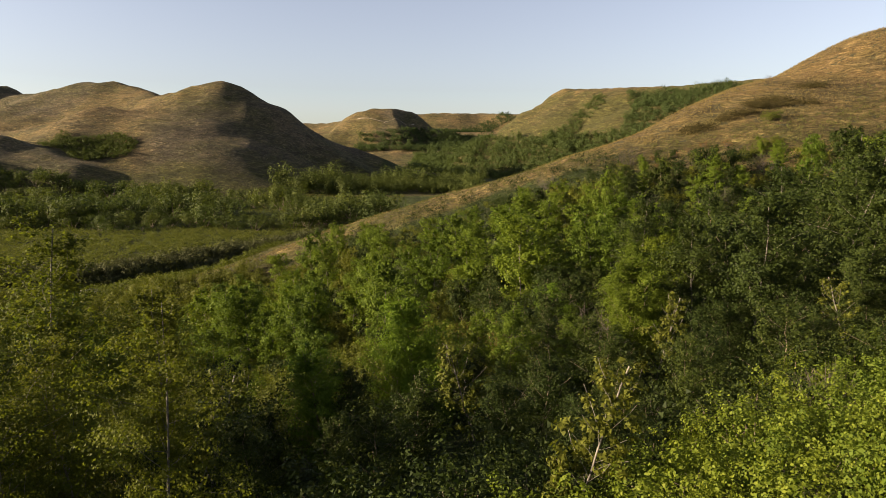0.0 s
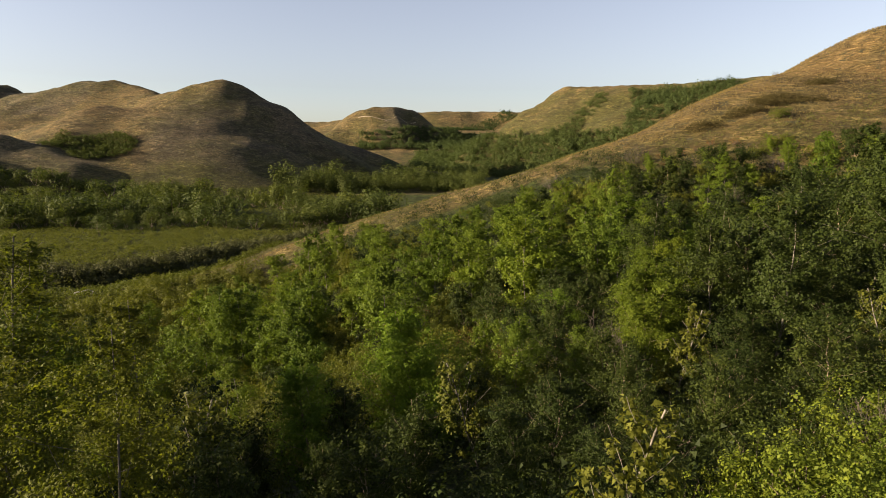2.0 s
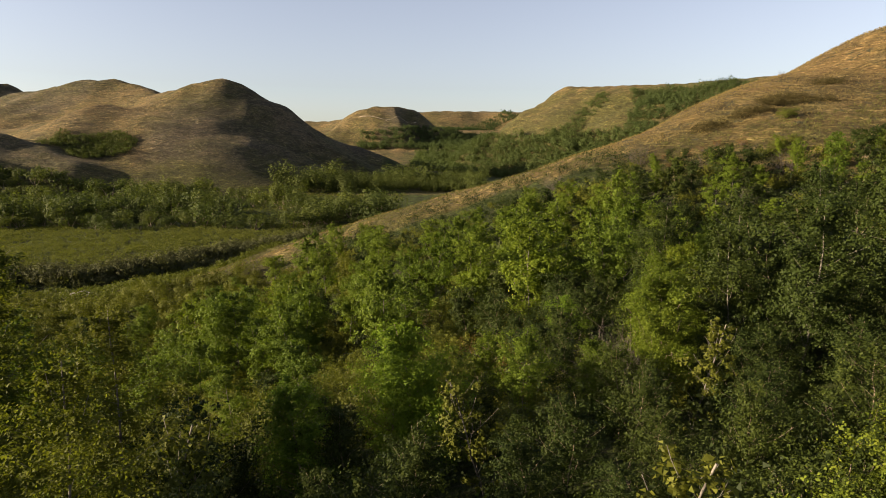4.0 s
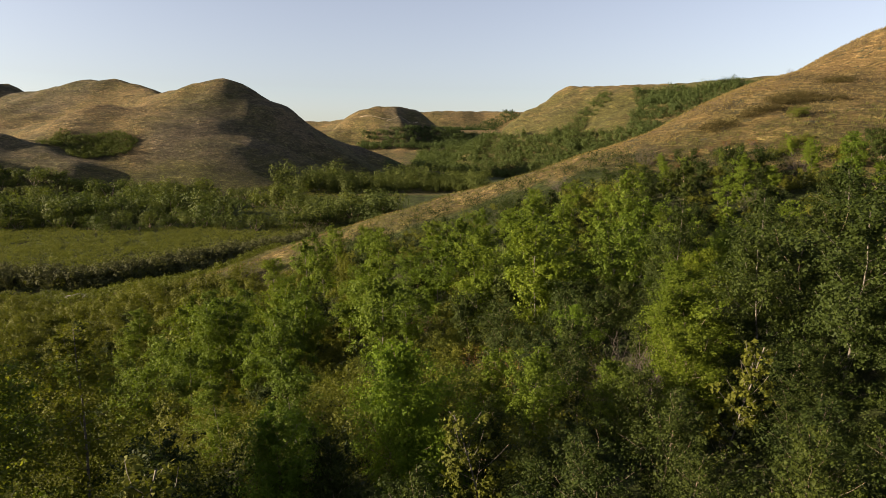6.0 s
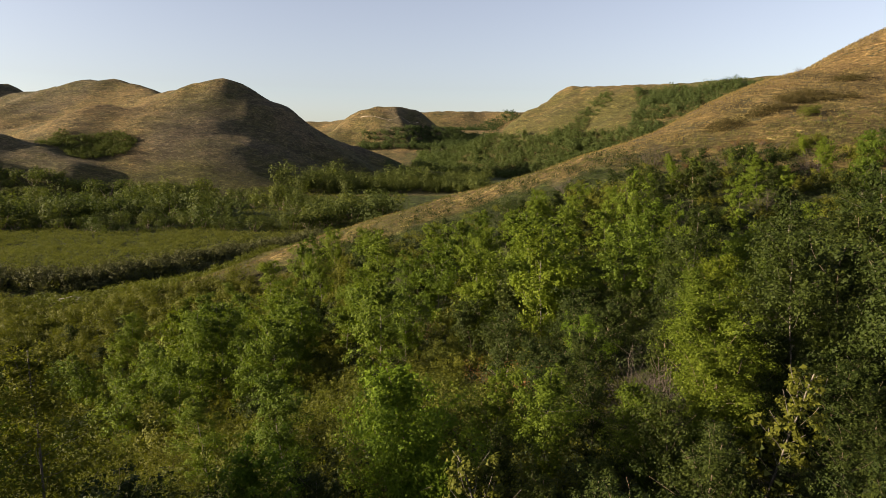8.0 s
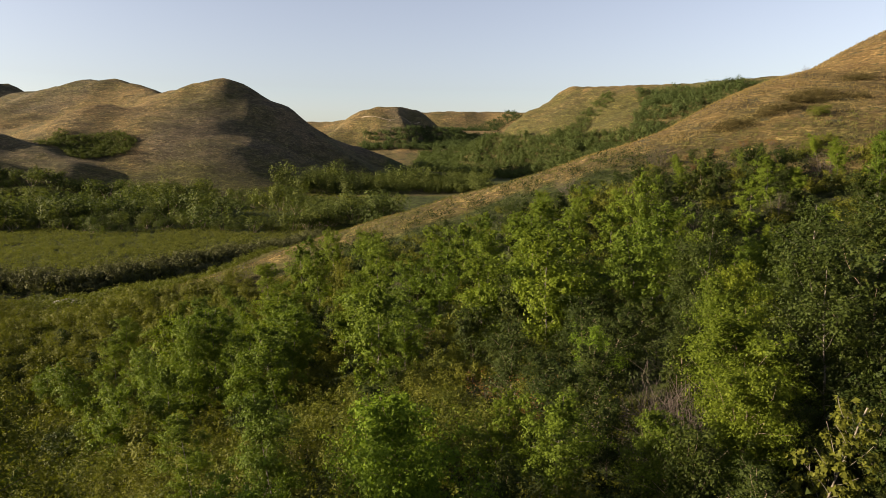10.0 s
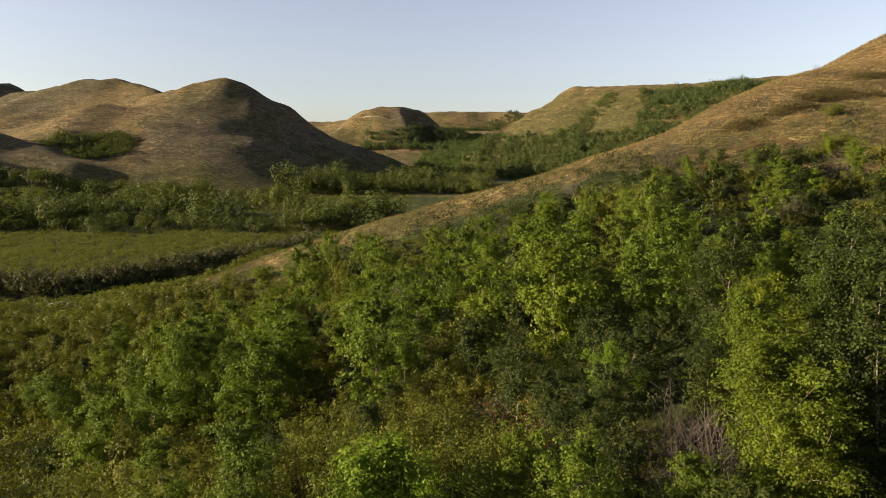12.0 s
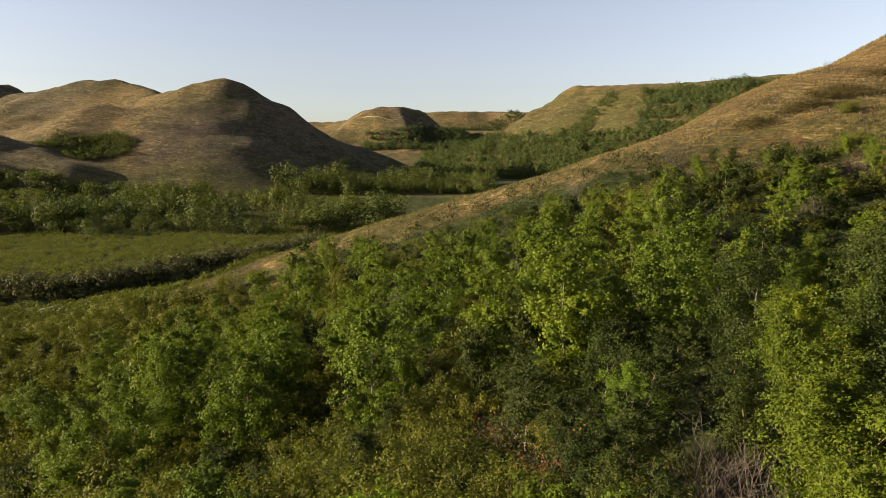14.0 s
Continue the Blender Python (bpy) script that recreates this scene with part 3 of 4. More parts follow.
ASPEN = ("aspen_tree", "slender young aspen with pale bark and green leaves", "tree", "aspens of the gully")
CHERRY = ("chokecherry_tree", "dense dark green chokecherry in the thicket", "tree", "chokecherries of the gully")
WILLOW = ("willow_shrub", "many-stemmed willow shrub with grey-green leaves", "shrub", "willows of the gully")
MAPLE = ("maple_tree", "bushy yellow-green box elder with sunlit crown", "tree", "box elders of the gully")
saplings = Kind([make_plant("aspen_sapling", "small pointed aspen sapling with pale green leaves", "sapling", "aspen saplings", tree_parts(84, 1.9, 0.27, 0.06, 26, 3000, 0.042, 0.033, 0.013), ASPEN_BARK, WILLOW_LEAF)])
roses = Kind([make_plant("rose_shrub", "low wild rose shrub at the thicket edge, leaves darkened for shade", "shrub", "wild roses of the bank", shrub_parts(460 + k, 1.0, 0.9, 13, 2000, 0.036, 0.024, 0.008), WILLOW_BARK, SHADED_LEAF, "wood") for k in range(3)])
close_aspens = Kind([make_plant(*ASPEN, tree_parts(90 + k, 4.8, 0.25, 0.10, 34, 17000, 0.041, 0.032, 0.030), ASPEN_BARK, PALE_LEAF) for k in range(3)])
aspens = Kind([make_plant(*ASPEN, tree_parts(100 + k, 4.6, 0.27, 0.12, 26, 14000, 0.057, 0.047, 0.030), ASPEN_BARK, ASPEN_LEAF) for k in range(5)])
aspens_off = Kind([make_plant(*ASPEN, tree_parts(120 + k, 4.4, 0.30, 0.08, 24, 9000, 0.073, 0.062, 0.026), ASPEN_BARK, ASPEN_LEAF) for k in range(5)])
# The right stand's shade is carried by its dark leaf colour.
poplars = Kind([make_plant("poplar_tree", "young poplar with slim trunk, leaves darkened for shade", "tree", "poplars of the gully", tree_parts(140 + k, 4.6, 0.28, 0.10, 28, 15000, 0.058, 0.048, 0.036), ASPEN_BARK, SHADED_LEAF) for k in range(4)])
ashes = Kind([make_plant("ash_tree", "upright sunlit bright green ash in the thicket", "tree", "ashes of the gully", tree_parts(160 + k, 4.0, 0.33, 0.06, 32, 22000, 0.054, 0.036, 0.05, 0.18, 0.08), WILLOW_BARK, ASH_LEAF) for k in range(2)])
maples = Kind([make_plant(*MAPLE, tree_parts(150 + k, 4.0, 0.38, 0.06, 36, 22000, 0.058, 0.042, 0.05, 0.15, 0.09), WILLOW_BARK, MAPLE_LEAF) for k in range(3)])
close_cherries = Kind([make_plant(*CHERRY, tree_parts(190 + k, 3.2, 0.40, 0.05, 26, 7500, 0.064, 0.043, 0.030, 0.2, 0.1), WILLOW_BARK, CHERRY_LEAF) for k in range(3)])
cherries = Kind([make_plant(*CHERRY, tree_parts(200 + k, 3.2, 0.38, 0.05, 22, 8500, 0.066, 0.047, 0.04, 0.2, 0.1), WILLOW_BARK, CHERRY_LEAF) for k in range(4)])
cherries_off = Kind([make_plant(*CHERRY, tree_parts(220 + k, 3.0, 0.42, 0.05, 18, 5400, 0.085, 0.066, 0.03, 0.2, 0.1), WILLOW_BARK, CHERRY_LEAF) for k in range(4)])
willows = Kind([make_plant(*WILLOW, shrub_parts(300 + k, 1.7, 1.7, 14, 4800, 0.074, 0.042), WILLOW_BARK, WILLOW_LEAF, "wood") for k in range(4)])
willows_off = Kind([make_plant(*WILLOW, shrub_parts(320 + k, 1.7, 1.8, 9, 2600, 0.10, 0.055), WILLOW_BARK, WILLOW_LEAF, "wood") for k in range(4)])
snowberries = Kind([make_plant("snowberry_shrub", "low sunlit yellow-green snowberry shrub", "shrub", "snowberries on the bank",
                    shrub_parts(400 + k, 0.8, 0.9, 15, 3600, 0.040, 0.027, 0.008, corners=4), WILLOW_BARK, SNOWBERRY_LEAF, "wood") for k in range(4)])
dead = Kind([make_plant("dead_shrub", "bare grey dead shrub with tangled twigs", "shrub", "dead shrubs of the gully",
             shrub_parts(430 + k, 2.0, 2.2, 34, 0, 0.1, 0.05, 0.013, twigs=4), DEAD_BARK, WILLOW_LEAF, "wood") for k in range(3)])
rusty = Kind([make_plant("rusty_shrub", "withered rust-brown shrub among green willows", "shrub", "withered shrubs",
              shrub_parts(450 + k, 1.6, 1.1, 16, 700, 0.075, 0.04, 0.014), DEAD_BARK, RUSTY_LEAF, "wood") for k in range(2)])


def make_bush(seed, quads):
    top = tagged(new("valley_bush"), "rounded dark green bush on the valley floor", "bush", "bushes of the valley belt")
    verts, faces = [], []
    r = np.random.default_rng(seed)
    for k in range(5):
        tube(verts, faces, bend(r, (0, 0, -0.1), (math.cos(k * 1.3) * 0.5, math.sin(k * 1.3) * 0.5, 1), 0.7, 3, 0.15, 0), (0.03, 0.022, 0.014, 0.006), 4)
    part("wood", mesh_of("wood", verts, faces, WILLOW_BARK, True), top)
    part("crown", quads_mesh("crown", quads, FAR_LEAF), top)
    return top


bushes = Kind([make_bush(480 + k, clump(480 + k, 1.0, 1.2, 1300, 0.068)) for k in range(6)])
BUSHES = [clump(500 + k, 1.0, 1.15, 500, 0.115) for k in range(5)]
FAR_BUSHES = [clump(580 + k, 1.0, 1.1, 330, 0.12) for k in range(5)]
LOW = [clump(520 + k, 1.0, 1.6, 84, 0.21) for k in range(4)]
UNDER = [clump(540 + k, 1.0, 1.3, 100, 0.115) for k in range(4)]


def turn():
    return float(rng.uniform(0, 6.3))


# ---- the gully ----
def thicket_edge(x):
    return 6.3 + 10 * smooth(10, 26, x)


def in_thicket(x, y):
    return (crest_distance(x, y) > thicket_edge(x)) & (y < 68) & ~((x < -19) & (y > 56))


HEROES = [  # kind, pattern, x, y, top
    (close_aspens, 0, -3.0, 6.6, 14.6), (close_aspens, 1, -7.2, 11.4, 15.2), (close_aspens, 2, -5.6, 9.6, 13.6), (saplings, 0, 1.46, 6.6, 13.95), (saplings, 0, 7.7, 11.5, 13.8),
    (saplings, 0, 0.75, 12.1, 12.5), (saplings, 0, -4.4, 10.7, 12.4), (ashes, 1, -2.4, 12.8, 12.2), (aspens, 3, -3.4, 17.6, 11.6), (aspens, 1, -6.5, 20.6, 9.9), (poplars, 1, 7.5, 15.0, 15.4), (poplars, 2, 6.6, 16.4, 14.6), (poplars, 0, 8.6, 12.9, 14.9), (poplars, 3, 10.4, 16.4, 16.6),
    (poplars, 1, 12.0, 18.0, 17.0), (maples, 0, 5.2, 15.9, 13.5), (maples, 1, 3.35, 14.8, 12.35), (maples, 1, 4.5, 15.0, 13.0), (maples, 2, 5.5, 17.6, 13.3), (maples, 0, 6.9, 20.3, 13.5), (maples, 1, 7.7, 22.4, 13.4),
    (maples, 2, 9.7, 23.2, 13.6), (aspens, 2, 9.6, 25.8, 13.8), (saplings, 0, 4.6, 13.4, 13.2),
    (ashes, 0, -0.25, 14.0, 13.25), (aspens, 0, 0.6, 16.1, 12.3), (aspens, 1, 1.75, 15.5, 12.6), (cherries, 3, 2.3, 19.6, 11.6), (ashes, 1, -1.2, 15.4, 12.3), (ashes, 1, 3.95, 22.5, 11.7), (aspens_off, 3, -15.0, 39.0, 8.2), (aspens, 2, -10.9, 31.0, 9.6), (aspens_off, 4, -6.0, 43.0, 9.6),
    (aspens, 1, 4.8, 29.6, 12.6), (aspens, 4, 9.4, 28.8, 14.1), (close_cherries, 1, -1.8, 13.2, 11.6), (close_cherries, 2, 2.2, 13.8, 11.6), (close_cherries, 1, 2.9, 16.6, 11.9), (close_cherries, 0, 2.5, 18.2, 11.5), (close_cherries, 2, 3.3, 15.9, 11.5), (cherries, 1, 5.3, 19.6, 12.2), (aspens, 4, -9.4, 14.6, 13.4), (close_cherries, 0, -4.4, 11.8, 12.2),
    (roses, 0, -0.2, 6.1, 13.2), (roses, 1, 0.85, 7.2, 12.75), (roses, 2, 0.3, 6.7, 12.9), (roses, 0, -0.9, 6.9, 12.7), (roses, 1, 1.5, 7.7, 12.6), (roses, 2, 2.2, 7.4, 12.9),
    (roses, 1, -0.9, 5.6, 13.0), (roses, 0, 0.2, 6.3, 13.0), (roses, 1, 4.6, 8.7, 13.2), (roses, 0, 5.4, 9.2, 13.5), (roses, 2, 3.8, 8.4, 13.0), (roses, 2, 6.2, 9.8, 13.6), (roses, 2, 2.9, 8.2, 12.7), (roses, 0, -1.6, 7.4, 12.5),
]
TALL = {id(saplings): 1.65, id(roses): 1.0, id(close_aspens): 4.8, id(aspens): 4.6, id(aspens_off): 4.4, id(poplars): 4.6, id(close_cherries): 3.3, id(cherries): 3.3, id(cherries_off): 3.1, id(maples): 4.0, id(ashes): 4.0, id(willows): 2.0, id(willows_off): 2.0}
taken = [(3.9, 17.9), (4.3, 19.3), (3.3, 17.0)]  # the hollow with the fallen branches stays clear
for kind, which, x, y, top in HEROES:
    kind.put(x, y, (top - ground_at(x, y)) / TALL[id(kind)], 1.7 * x + y, which)
    taken.append((x, y))


def free(x, y, gap):
    others = np.array(taken)
    clear = ((x[:, None] - others[:, 0]) ** 2 + (y[:, None] - others[:, 1]) ** 2 > gap * gap).all(1)
    return in_thicket(x, y) & clear


distant_willows = []


def crest_sight(x, y):
    """How high the scrub stands below the spur's open grassy crest, which shows above it along the walk."""
    reach = max(y - 6.2, 3.0)
    return 15.98 + reach * float(np.interp(x / reach, [-0.53, -0.345, -0.21, -0.075, 0, 0.058, 0.102, 0.19, 0.277, 0.406, 0.536, 0.678],
                                           [-0.225, -0.175, -0.105, -0.115, -0.095, -0.0815, -0.0595, -0.0375, -0.0114, 0.023, 0.036, 0.07]))


def plant(near, off, n, box, gap, small, large, clear):
    """Fills a stretch with plants, smaller towards the open grass of the crest."""
    for x, y in scatter(n, *box, gap, lambda x, y: free(x, y, clear)):
        taken.append((x, y))
        low = 0.5 + 0.5 * float(smooth(3, 14, crest_distance(np.array(x), np.array(y)) - thicket_edge(np.array(x)) * 0.6))
        kind = near if y < 27 else off
        size = min(float(rng.uniform(small, large)) * low, (min(crest_sight(x, y), 12.6 if abs(x) < 3 and y < 14.5 else 99) - ground_at(x, y)) / TALL[id(kind)])
        if size > 0.25 and kind is willows_off and y > 36:
            distant_willows.append((x, y, size))
        elif size > 0.25:
            kind.put(x, y, size, turn())


def fringe(kind, n, box, gap, low, high):
    """The upper edge of the thicket: plants that stand up to the foot of the open grass."""
    for x, y in scatter(n, *box, gap, lambda x, y: free(x, y, gap * 0.8)):
        size = (crest_sight(x, y) - float(rng.uniform(0.05, 0.9)) - ground_at(x, y)) / TALL[id(kind)]
        if low < size < high:
            taken.append((x, y))
            if kind is willows_off:
                distant_willows.append((x, y, size))
            else:
                kind.put(x, y, size, turn())


for x, y, size in ((14.5, 50.5, 0.9), (18, 47, 0.8), (11, 44, 1.0), (22, 44, 0.8), (5.4, 19.4, 0.5), (6.0, 22.6, 0.55), (13, 40, 0.9), (8, 50, 0.8), (17.5, 40, 0.9)):
    dead.put(x, y, size, turn())
for x, y, size in ((2.2, 21.2, 1.0), (-1, 36, 0.9), (1.2, 24.5, 0.8), (16, 48, 0.7)):
    rusty.put(x, y, size, turn())
plant(close_aspens, aspens_off, 6, (-9.5, -5, 8, 13.5), 1.6, 0.95, 1.15, 1.3)
shade_aspens = Kind([make_plant("aspen_tree", "tall aspen out of view on the lower bank, added to cast shade", "tree", "tall aspens of the bank", tree_parts(130 + k, 4.4, 0.32, 0.06, 24, 6500, 0.080, 0.066, 0.026), ASPEN_BARK, PALE_LEAF) for k in range(3)])
# Trees kept out of view on the left, added to shade the near bank.
for x, y in scatter(9, -24, -8, 6.3, 11.5, 2.6, lambda x, y: (x < -3.2 - 0.72 * y) & free(x, y, 1.0)):
    taken.append((x, y))
    shade_aspens.put(x, y, (float(rng.uniform(13.8, 15.4)) - ground_at(x, y)) / 4.4, turn())
fringe(aspens_off, 34, (3, 34, 27, 50), 2.2, 0.35, 1.15)
fringe(cherries_off, 74, (-4, 36, 30, 58), 1.7, 0.25, 1.1)
fringe(willows_off, 170, (-16, 36, 32, 62), 1.1, 0.18, 1.2)
# Dark-leaved chokecherries stand in for shade on the low ground here.
plant(close_cherries, cherries_off, 18, (1.0, 7.5, 9, 13.4), 1.1, 0.40, 0.60, 0.7)
plant(close_cherries, cherries_off, 16, (-8, 3.6, 8.5, 15), 1.3, 0.45, 0.75, 0.8)
plant(aspens, aspens_off, 48, (-12, 10, 28, 60), 2.3, 0.85, 1.35, 1.5)
plant(poplars, aspens_off, 8, (6, 18, 11, 27), 2.2, 0.8, 1.1, 1.4)
# Dark chokecherry leaves also carry the shade of the right stand.
plant(cherries, cherries_off, 12, (6, 18, 11, 27), 1.8, 0.9, 1.25, 1.2)
plant(aspens, aspens_off, 14, (10, 26, 27, 48), 2.6, 0.5, 0.8, 1.3)
plant(aspens, aspens_off, 22, (-24, -9, 26, 62), 3.0, 0.7, 1.05, 1.5)
plant(cherries, cherries_off, 18, (1, 12, 13, 28), 1.7, 0.55, 0.9, 1.1)
plant(cherries, cherries_off, 5, (-9, 1, 15, 28), 2.4, 0.5, 0.7, 1.1)
plant(cherries, cherries_off, 80, (-12, 28, 28, 67), 1.7, 0.45, 0.95, 1.1)
plant(willows, willows_off, 110, (-20, 4, 12, 30), 1.15, 0.7, 1.1, 0.75)
plant(cherries, cherries_off, 26, (-30, -6, 24, 58), 2.4, 0.6, 0.95, 0.9)
plant(willows, willows_off, 170, (-32, -6, 27, 60), 1.15, 0.8, 1.35, 0.7)
plant(willows, willows_off, 120, (-8, 28, 26, 67), 1.35, 0.6, 1.05, 0.8)
stuff("slope_willows", "grey-green willow scrub on the upper slope", "scrub", [shrub_parts(340 + k, 1.7, 1.8, 9, 2000, 0.115, 0.062)[2] for k in range(5)],
      [q[:2] for q in distant_willows], np.array([q[2] for q in distant_willows]), WILLOW_LEAF)
for x, y in scatter(150, -0.7, 10, 1.6, 11, 0.58, lambda x, y: (y < 5.1 + 0.75 * x) & (x > 0.62 - 0.25 * y)):
    snowberries.put(x, y, float(rng.uniform(0.7, 1.15)), turn())
for x, y in scatter(34, 0.2, 8.5, 6, 13, 0.65, lambda x, y: (y > 5.6 + 0.75 * x) & (y < 8.4 + 0.7 * x) & free(x, y, 0.35)):
    roses.put(x, y, float(rng.uniform(0.6, 1.05)), turn())
for x, y in scatter(20, 5.5, 14, 11.5, 17.5, 1.1, lambda x, y: free(x, y, 0.6)):
    close_cherries.put(x, y, float(rng.uniform(0.3, 0.55)), turn())
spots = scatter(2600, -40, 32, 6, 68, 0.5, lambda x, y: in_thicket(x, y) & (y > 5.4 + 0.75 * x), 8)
stuff("undergrowth", "tangled undergrowth of rose and snowberry, leaves darkened for shade", "undergrowth", UNDER, spots, rng.uniform(0.45, 0.95, len(spots)), SHADED_UNDER_LEAF)

for x, y, size in ((-0.95, 5.0, 0.25), (18, 50.5, 0.5), (19.2, 50.8, 0.45), (20.4, 51, 0.55), (21.8, 50, 0.5), (16.5, 51, 0.4), (12.5, 47, 0.6)):
    rusty.put(x, y, size, turn())
for x, y in scatter(5, 3.7, 4.8, 17.3, 19.6, 0.6, lambda x, y: x > 0):
    dead.put(x, y, float(rng.uniform(0.6, 0.85)), turn())
for x, y, size in ((5.3, 8.3, 0.4), (4.5, 19.0, 0.45), (5.0, 20.2, 0.5), (3.4, 18.4, 0.4), (34, 69.2, 0.3)):
    dead.put(x, y, size, turn())


def make_fallen_branch(x, y, lift, way, length, seed):
    """A bleached fallen limb with side branches, lying across the brush."""
    r = np.random.default_rng(seed)
    verts, faces = [], []
    stem = bend(r, (0, 0, 0), way, length, 7, 0.07, 0.0)
    tube(verts, faces, stem, np.linspace(0.020, 0.005, len(stem)), 6)
    top = tagged(new("fallen_branch"), "bleached fallen branch lying on dead brush", "branch", "fallen branches")
    part("limb", mesh_of("limb", verts, faces, DEAD_BARK, True), top)
    for k in range(5):
        verts, faces = [], []
        foot = along_line(stem, np.array([0.25 + 0.13 * k]))[0]
        twig = bend(r, foot, unit(np.array(way)) + r.normal(size=3) * 0.45, length * r.uniform(0.25, 0.45), 4, 0.12, 0.0)
        tube(verts, faces, twig, np.linspace(0.011, 0.003, len(twig)), 4)
        part("side_branch", mesh_of("side_branch", verts, faces, DEAD_BARK, True), top)
    top.location = (x, y, ground_at(x, y) + lift)
    return top


make_fallen_branch(4.1, 15.9, 0.9, (-0.62, 0.75, 0.12), 1.5, 901)
make_fallen_branch(4.1, 16.1, 0.8, (-0.9, 0.35, 0.10), 1.2, 902)
make_fallen_branch(3.2, 16.6, 0.7, (-0.5, 0.7, 0.35), 1.0, 903)


def make_boulder(x, y, size, seed):
    """A lichened fieldstone, half sunk."""
    r = np.random.default_rng(seed)
    bm = bmesh.new()
    bmesh.ops.create_icosphere(bm, subdivisions=3, radius=1.0)
    for v in bm.verts:
        n = noise.noise(v.co * 1.3 + Vector((seed, 0, 0))) * 0.35 + noise.noise(v.co * 3.1) * 0.12
        v.co = Vector((v.co.x * size[0], v.co.y * size[1], v.co.z * size[2])) * (1 + n)
    me = bpy.data.meshes.new("boulder")
    bm.to_mesh(me)
    bm.free()
    me.materials.append(STONE)
    ob = tagged(new("boulder", me), "pale lichened fieldstone half sunk in the bank", "boulder", "stones of the bank")
    ob.matrix_basis = Matrix.LocRotScale((x, y, ground_at(x, y) + size[2] * 0.25), Euler((0, 0, float(r.uniform(0, 6)))), None)
    return ob


for k, (x, y, size) in enumerate(((-39, 68.6, (1.1, 0.6, 0.4)), (-37.6, 67.6, (0.5, 0.4, 0.3)), (-40.6, 69.3, (0.5, 0.35, 0.25)))):
    make_boulder(x, y, size, k + 3)


def make_trail(places, width):
    """A trodden dirt track that lies on the slope."""
    line = np.array(places, float)
    t = np.linspace(0, 1, 40)
    line = along_line(line, t)
    verts, faces = [], []
    for k, p in enumerate(line):
        way = unit(line[min(k + 1, 39)] - line[max(k - 1, 0)])
        for side in (-0.5, 0.5):
            q = p + np.array((-way[1], way[0])) * width * side
            verts.append((q[0], q[1], ground_at(*q) + 0.35))
    for k in range(39):
        faces.append((2 * k, 2 * k + 1, 2 * k + 3, 2 * k + 2))
    return tagged(new("trail", mesh_of("trail", verts, faces, DIRT)), "pale trodden dirt track across the hillside", "trail", kind="structure")


make_trail(((-72, 528), (-66, 526), (-58, 523), (-47, 519.5)), 0.6)
make_trail(((-49, 517), (-41, 529), (-32, 537), (-26, 541)), 0.6)
make_trail(((-17, 447), (-9.6, 468), (5, 498), (18, 520)), 0.6)
aspens_off.put(-96, 601, 1.0, 0.4, label="lone dark tree on the skyline of the far hill")

# ---- grass of the spur ----
def open_grass(x, y):
    d = crest_distance(x, y)
    return (d < thicket_edge(x) + 3) & ((d < 14) | (x > 10))


def golden(x, y):
    return crest_distance(x, y) < 0.7 + 9 * smooth(4, 26, x) + (0.5 + 3 * smooth(4, 26, x)) * fbm(x, y, 5, 83, 3)


spots = scatter(6500, -40, 48, 36, 80, 0.22, lambda x, y: open_grass(x, y) & golden(x, y), 10)
stuff("dry_grass", "dry golden prairie grass along the spur", "grass", [tuft(560 + k, 5, 0.13) for k in range(5)], spots, rng.uniform(0.6, 1.3, len(spots)), STRAW)
spots = scatter(6500, -40, 40, 40, 80, 0.22, lambda x, y: open_grass(x, y) & ~golden(x, y), 10)
stuff("green_grass", "olive green prairie grass below the crest of the spur", "grass", [tuft(570 + k, 6, 0.17) for k in range(5)], spots, rng.uniform(0.6, 1.3, len(spots)), OLIVE)
for x, y, size in ((23, 47.5, 0.6), (24, 48.1, 0.55), (22.2, 47.2, 0.5), (26.5, 53.5, 0.55), (21.4, 46.8, 0.45), (27.4, 54.0, 0.5), (24.9, 48.7, 0.4), (17.5, 46.5, 0.4), (15, 47.5, 0.35), (19.5, 45.5, 0.45)):
    willows_off.put(x, y, size, turn())

spots = [p for x, y, a, b, n in ((28.6, 57.9, 2.3, 1.3, 70), (21.4, 55.3, 1.4, 1.0, 34), (24.7, 55.8, 1.9, 0.6, 30), (35.0, 62.5, 1.5, 1.0, 30), (31.5, 57.0, 1.2, 0.5, 14))
         for p in scatter(n, x - a, x + a, y - b, y + b, 0.2, lambda u, v: ((u - x) / a) ** 2 + ((v - y) / b) ** 2 + 0.8 * fbm(u, v, 1.2, 85, 2) < 0.9)]
stuff("creeping_juniper", "low brownish creeping juniper mats on the spur", "shrubs", UNDER, spots, rng.uniform(0.5, 0.95, len(spots)), JUNIPER, 0.7)

# ---- the valley ----
def belt(x, y):
    front = np.interp(x, [-150, -93, -43, -30, -14], [128, 131, 133, 136, 142]) + 3 * np.sin(x * 0.21)
    back = np.interp(x, [-150, -108, -64, -44, -36, -14], [196, 194, 190, 182, 168, 164])
    return (front < y) & (y < back) & (fbm(x, y, 24, 61, 3) > -0.10 - 0.3 * smooth(-75, -50, x))


spots = sorted(scatter(380, -150, -13, 120, 200, 3.1, belt), key=lambda p: p[1])
for x, y in spots[:290]:
    bushes.put(x, y, float(rng.uniform(1.3, 3.8)) + 5.0 * float(rng.uniform(0, 1)) ** 3, turn())
spots = spots[290:]
for x, y in scatter(15, -30, -12, 137, 156, 2.4, lambda x, y: y > 130 + 0 * x):
    bushes.put(x, y, float(rng.uniform(2.2, 4.2)), turn())
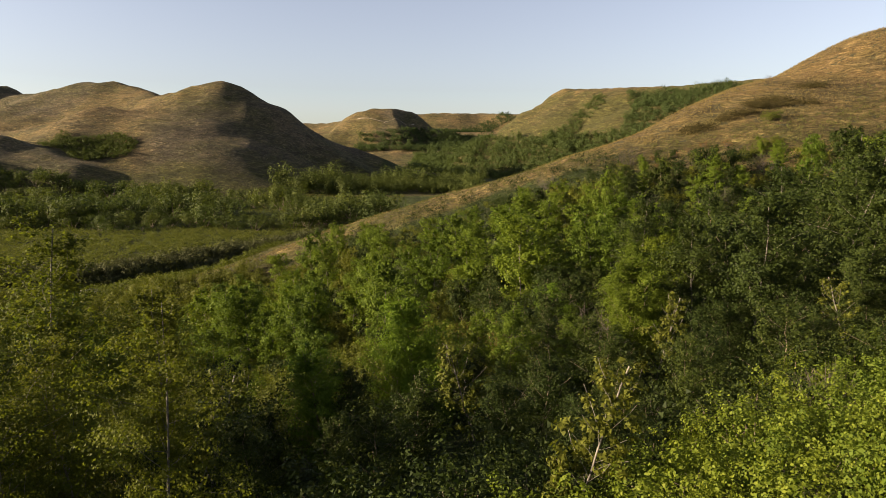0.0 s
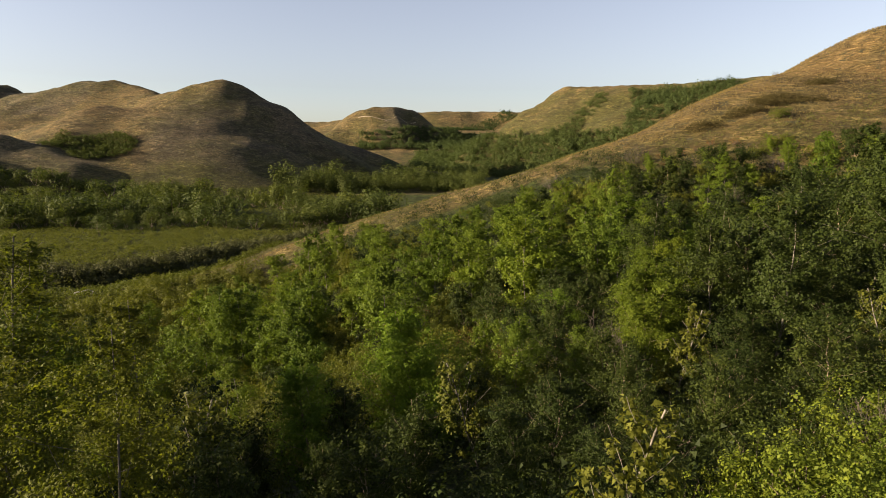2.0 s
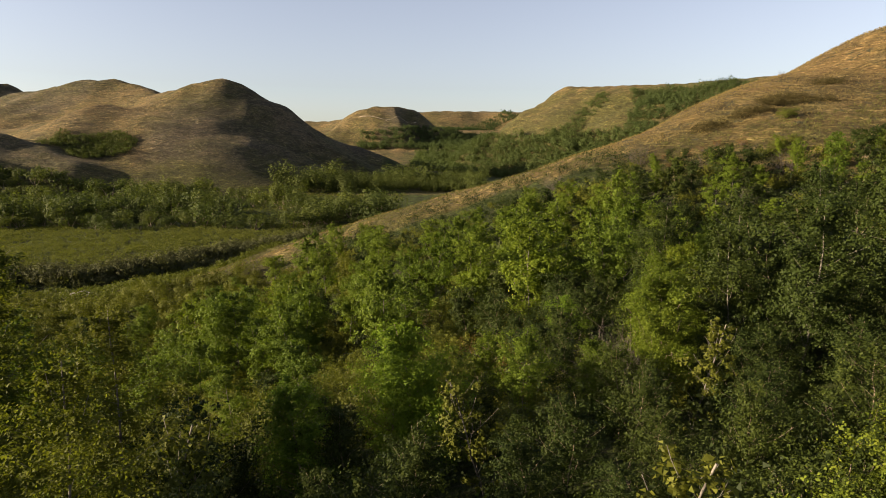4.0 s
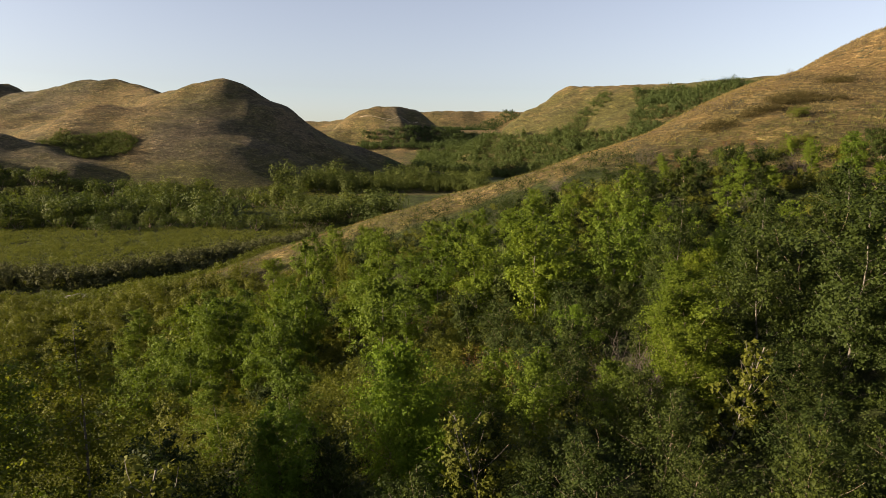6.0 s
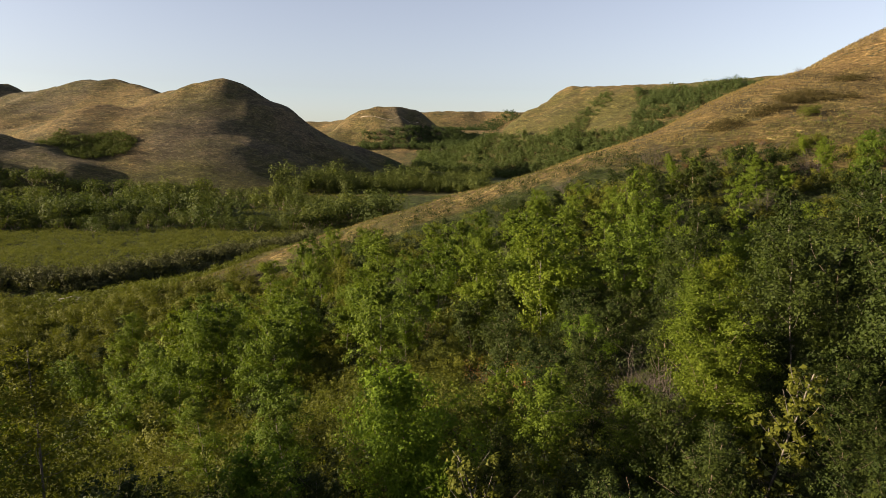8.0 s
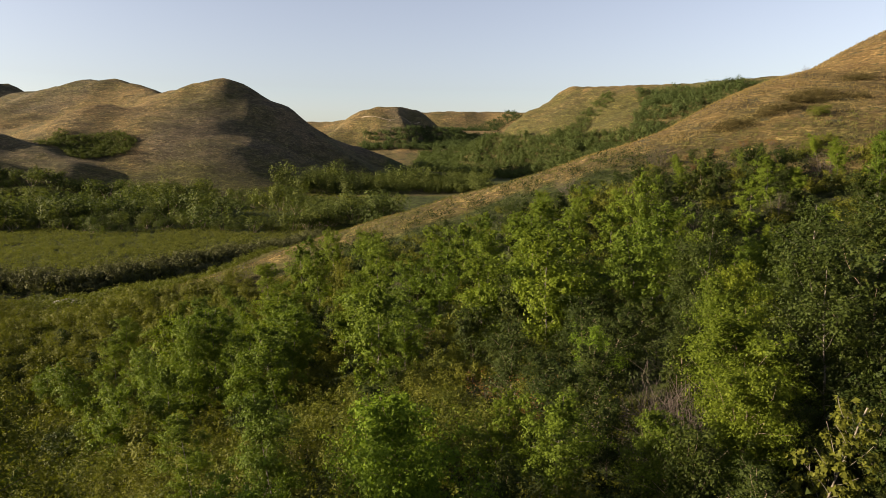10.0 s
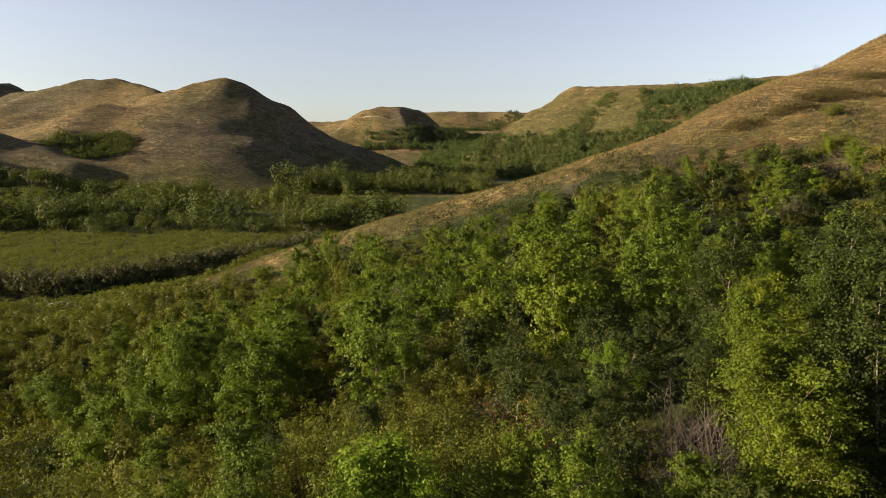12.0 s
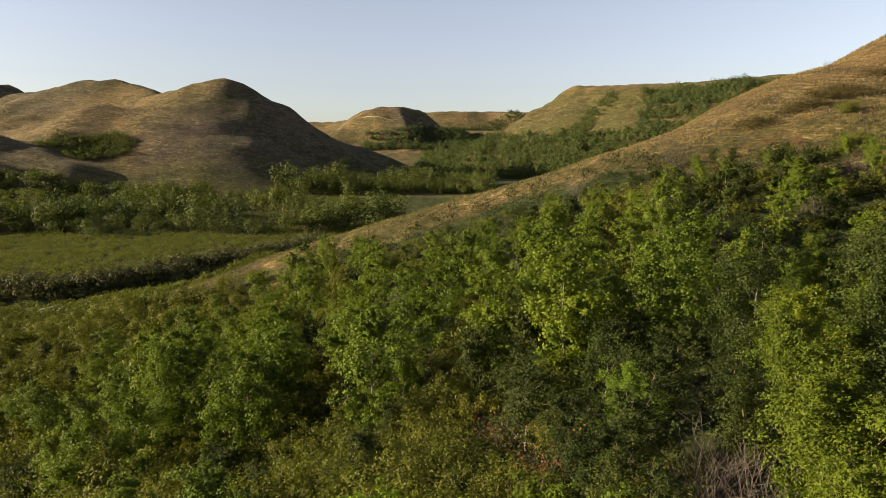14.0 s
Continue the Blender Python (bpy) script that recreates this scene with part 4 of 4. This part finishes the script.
stuff("valley_brush", "belt of dark green brush on the valley floor", "brush", BUSHES, spots, rng.uniform(2.6, 5.0, len(spots)), FAR_LEAF)
spots = scatter(95, -72, 12, 214, 268, 4.2, lambda x, y: (218 + 0.1 * abs(x + 50) < y) & (y < 232 + 0.45 * (x + 72)) & (height(x, y) < 5.0) & (x > -67))
stuff("valley_grove", "dark green grove at the foot of the hill", "grove", [clump(600 + k, 1.0, 1.0, 1300, 0.062) for k in range(4)], spots, rng.uniform(4.0, 7.5, len(spots)) + 4.5 * rng.uniform(0, 1, len(spots)) ** 3 - 2.0 * smooth(-35, 0, np.array(spots)[:, 0]), FAR_LEAF)


rusty.put(-14, 240, 3.6, 0.5, label="pale reddish withered tree beside the dark grove")
rusty.put(-18, 243, 3.0, 2.5, label="pale reddish withered tree beside the dark grove")


spots = scatter(60, -16, 17, 222, 300, 3.4, lambda x, y: fbm(x, y, 22, 64, 3) > -0.1)
stuff("gully_brush", "dark brush along the valley floor behind the spur", "brush", FAR_BUSHES, spots, rng.uniform(1.8, 4.6, len(spots)), FAR_LEAF)


def meadow(x, y):
    beyond = y > np.interp(x, [-170, -90, -62, -47, -34, -20], [52, 69, 76, 78, 92, 118])
    return (stream_distance(x, y) > 3.1) & beyond & ~belt(x, y)


spots = scatter(4600, -125, -20, 62, 140, 0.6, meadow, 8)
stuff("meadow_shrubs", "low green snowberry meadow on the valley floor", "shrubs", LOW, spots, rng.uniform(0.4, 0.95, len(spots)), MEADOW_LEAF)
spots = scatter(1900, -150, -14, 138, 222, 1.1, lambda x, y: ~belt(x, y) & (height(x, y) < 5.5))
stuff("valley_meadow", "rough green grass and low brush between the bushes", "grass", LOW, spots, rng.uniform(0.35, 0.9, len(spots)), MEADOW_LEAF, 0.7)
spots = scatter(420, -130, -22, 60, 125, 0.9, lambda x, y: (stream_distance(x, y) > 3.2) & (stream_distance(x, y) < 8.5) & meadow(x, y + 1.2))
stuff("bank_shrubs", "grey-green shrubs crowding the stream bank", "shrubs", FAR_BUSHES, spots, rng.uniform(1.3, 2.4, len(spots)), BANK_LEAF)
spots = scatter(2200, -62, -20, 44, 92, 0.5, lambda x, y: (stream_distance(x, y) > 2.3) & ~meadow(x, y) & ((crest_distance(x, y) > 4) | (x < -26)) & (y < np.interp(x, [-62, -47, -34, -22], [76, 75, 88, 110])))
stuff("near_bank_shrubs", "low shrubs on the near bank of the stream", "shrubs", LOW, spots, rng.uniform(0.3, 0.9, len(spots)), WILLOW_LEAF)
spots = scatter(230, -50, -17, 30, 67, 1.5, lambda x, y: (stream_distance(x, y) > 5) & (crest_distance(x, y) > 4.5) & (x > -0.95 * y))
stuff("bank_thicket", "bumpy olive green shrubs on the lower slope", "shrubs", [clump(510 + k, 1.0, 1.15, 1400, 0.066) for k in range(4)], spots, rng.uniform(0.9, 1.9, len(spots)), WILLOW_LEAF)

# ---- hills and distance ----
def wood(name, label, n, box, gap, keep, small, large, mat=None):
    spots = scatter(n, *box, gap, keep)
    return stuff(name, label, "woods", FAR_BUSHES, spots, rng.uniform(small, large, len(spots)), mat or HAZED_WOOD_LEAF)


wood("hill_brush", "green brush in the hollow of the hill", 190, (-136, -109, 212, 238), 1.1, lambda x, y: abs(y - 224 - 0.1 * (x + 125)) < 8 + 3 * np.sin(x * 0.3), 1.1, 2.1, FAR_LEAF)
wood("mesa_wood", "dark green aspen wood on the slope of the tableland", 480, (80, 150, 290, 376), 2.6, lambda x, y: (fbm(x, y, 26, 93, 3) > -0.5) & (y > 318 + 10 * np.sin(x * 0.11) - (x - 84) * 0.6) & (height(x, y) < 50) & (x > 84 + 0.35 * (y - 311) + 6 * fbm(x, y, 20, 95, 3)), 2.2, 5.0)
wood("slope_wood", "patch of dark green brush on the tableland slope", 90, (52, 90, 340, 378), 2.4, lambda x, y: abs(y - 345 - (x - 55) * 0.8) < 8 + 9 * fbm(x, y, 14, 97, 3), 1.5, 3.4)
wood("valley_wood", "green woods along the upper valley", 640, (-20, 100, 296, 450), 3.2, lambda x, y: (height(x, y) < 26) & (y > 306 - 0.3 * x) & (y > 326 - 0.9 * (x - 8)) & (y < 450 - 0.3 * x) & (fbm(x, y, 30, 91, 3) > -0.3), 2.4, 6.0)
wood("butte_wood", "dark woods at the foot of the butte", 240, (-66, 24, 470, 560), 3.4, lambda x, y: (height(x, y) < 38 - 0.1 * abs(x + 20)) & (y > 478), 3, 5.5)
wood("far_wood", "brush in the folds of the far hills", 120, (-20, 70, 600, 715), 4, lambda x, y: abs(y - 650 - 0.9 * (x - 10)) < 18, 2.5, 5)
for kind in (ashes, saplings, roses, poplars, shade_aspens, close_aspens, close_cherries, aspens, aspens_off, maples, cherries, cherries_off, willows, willows_off, snowberries, dead, rusty, bushes):
    kind.clear()
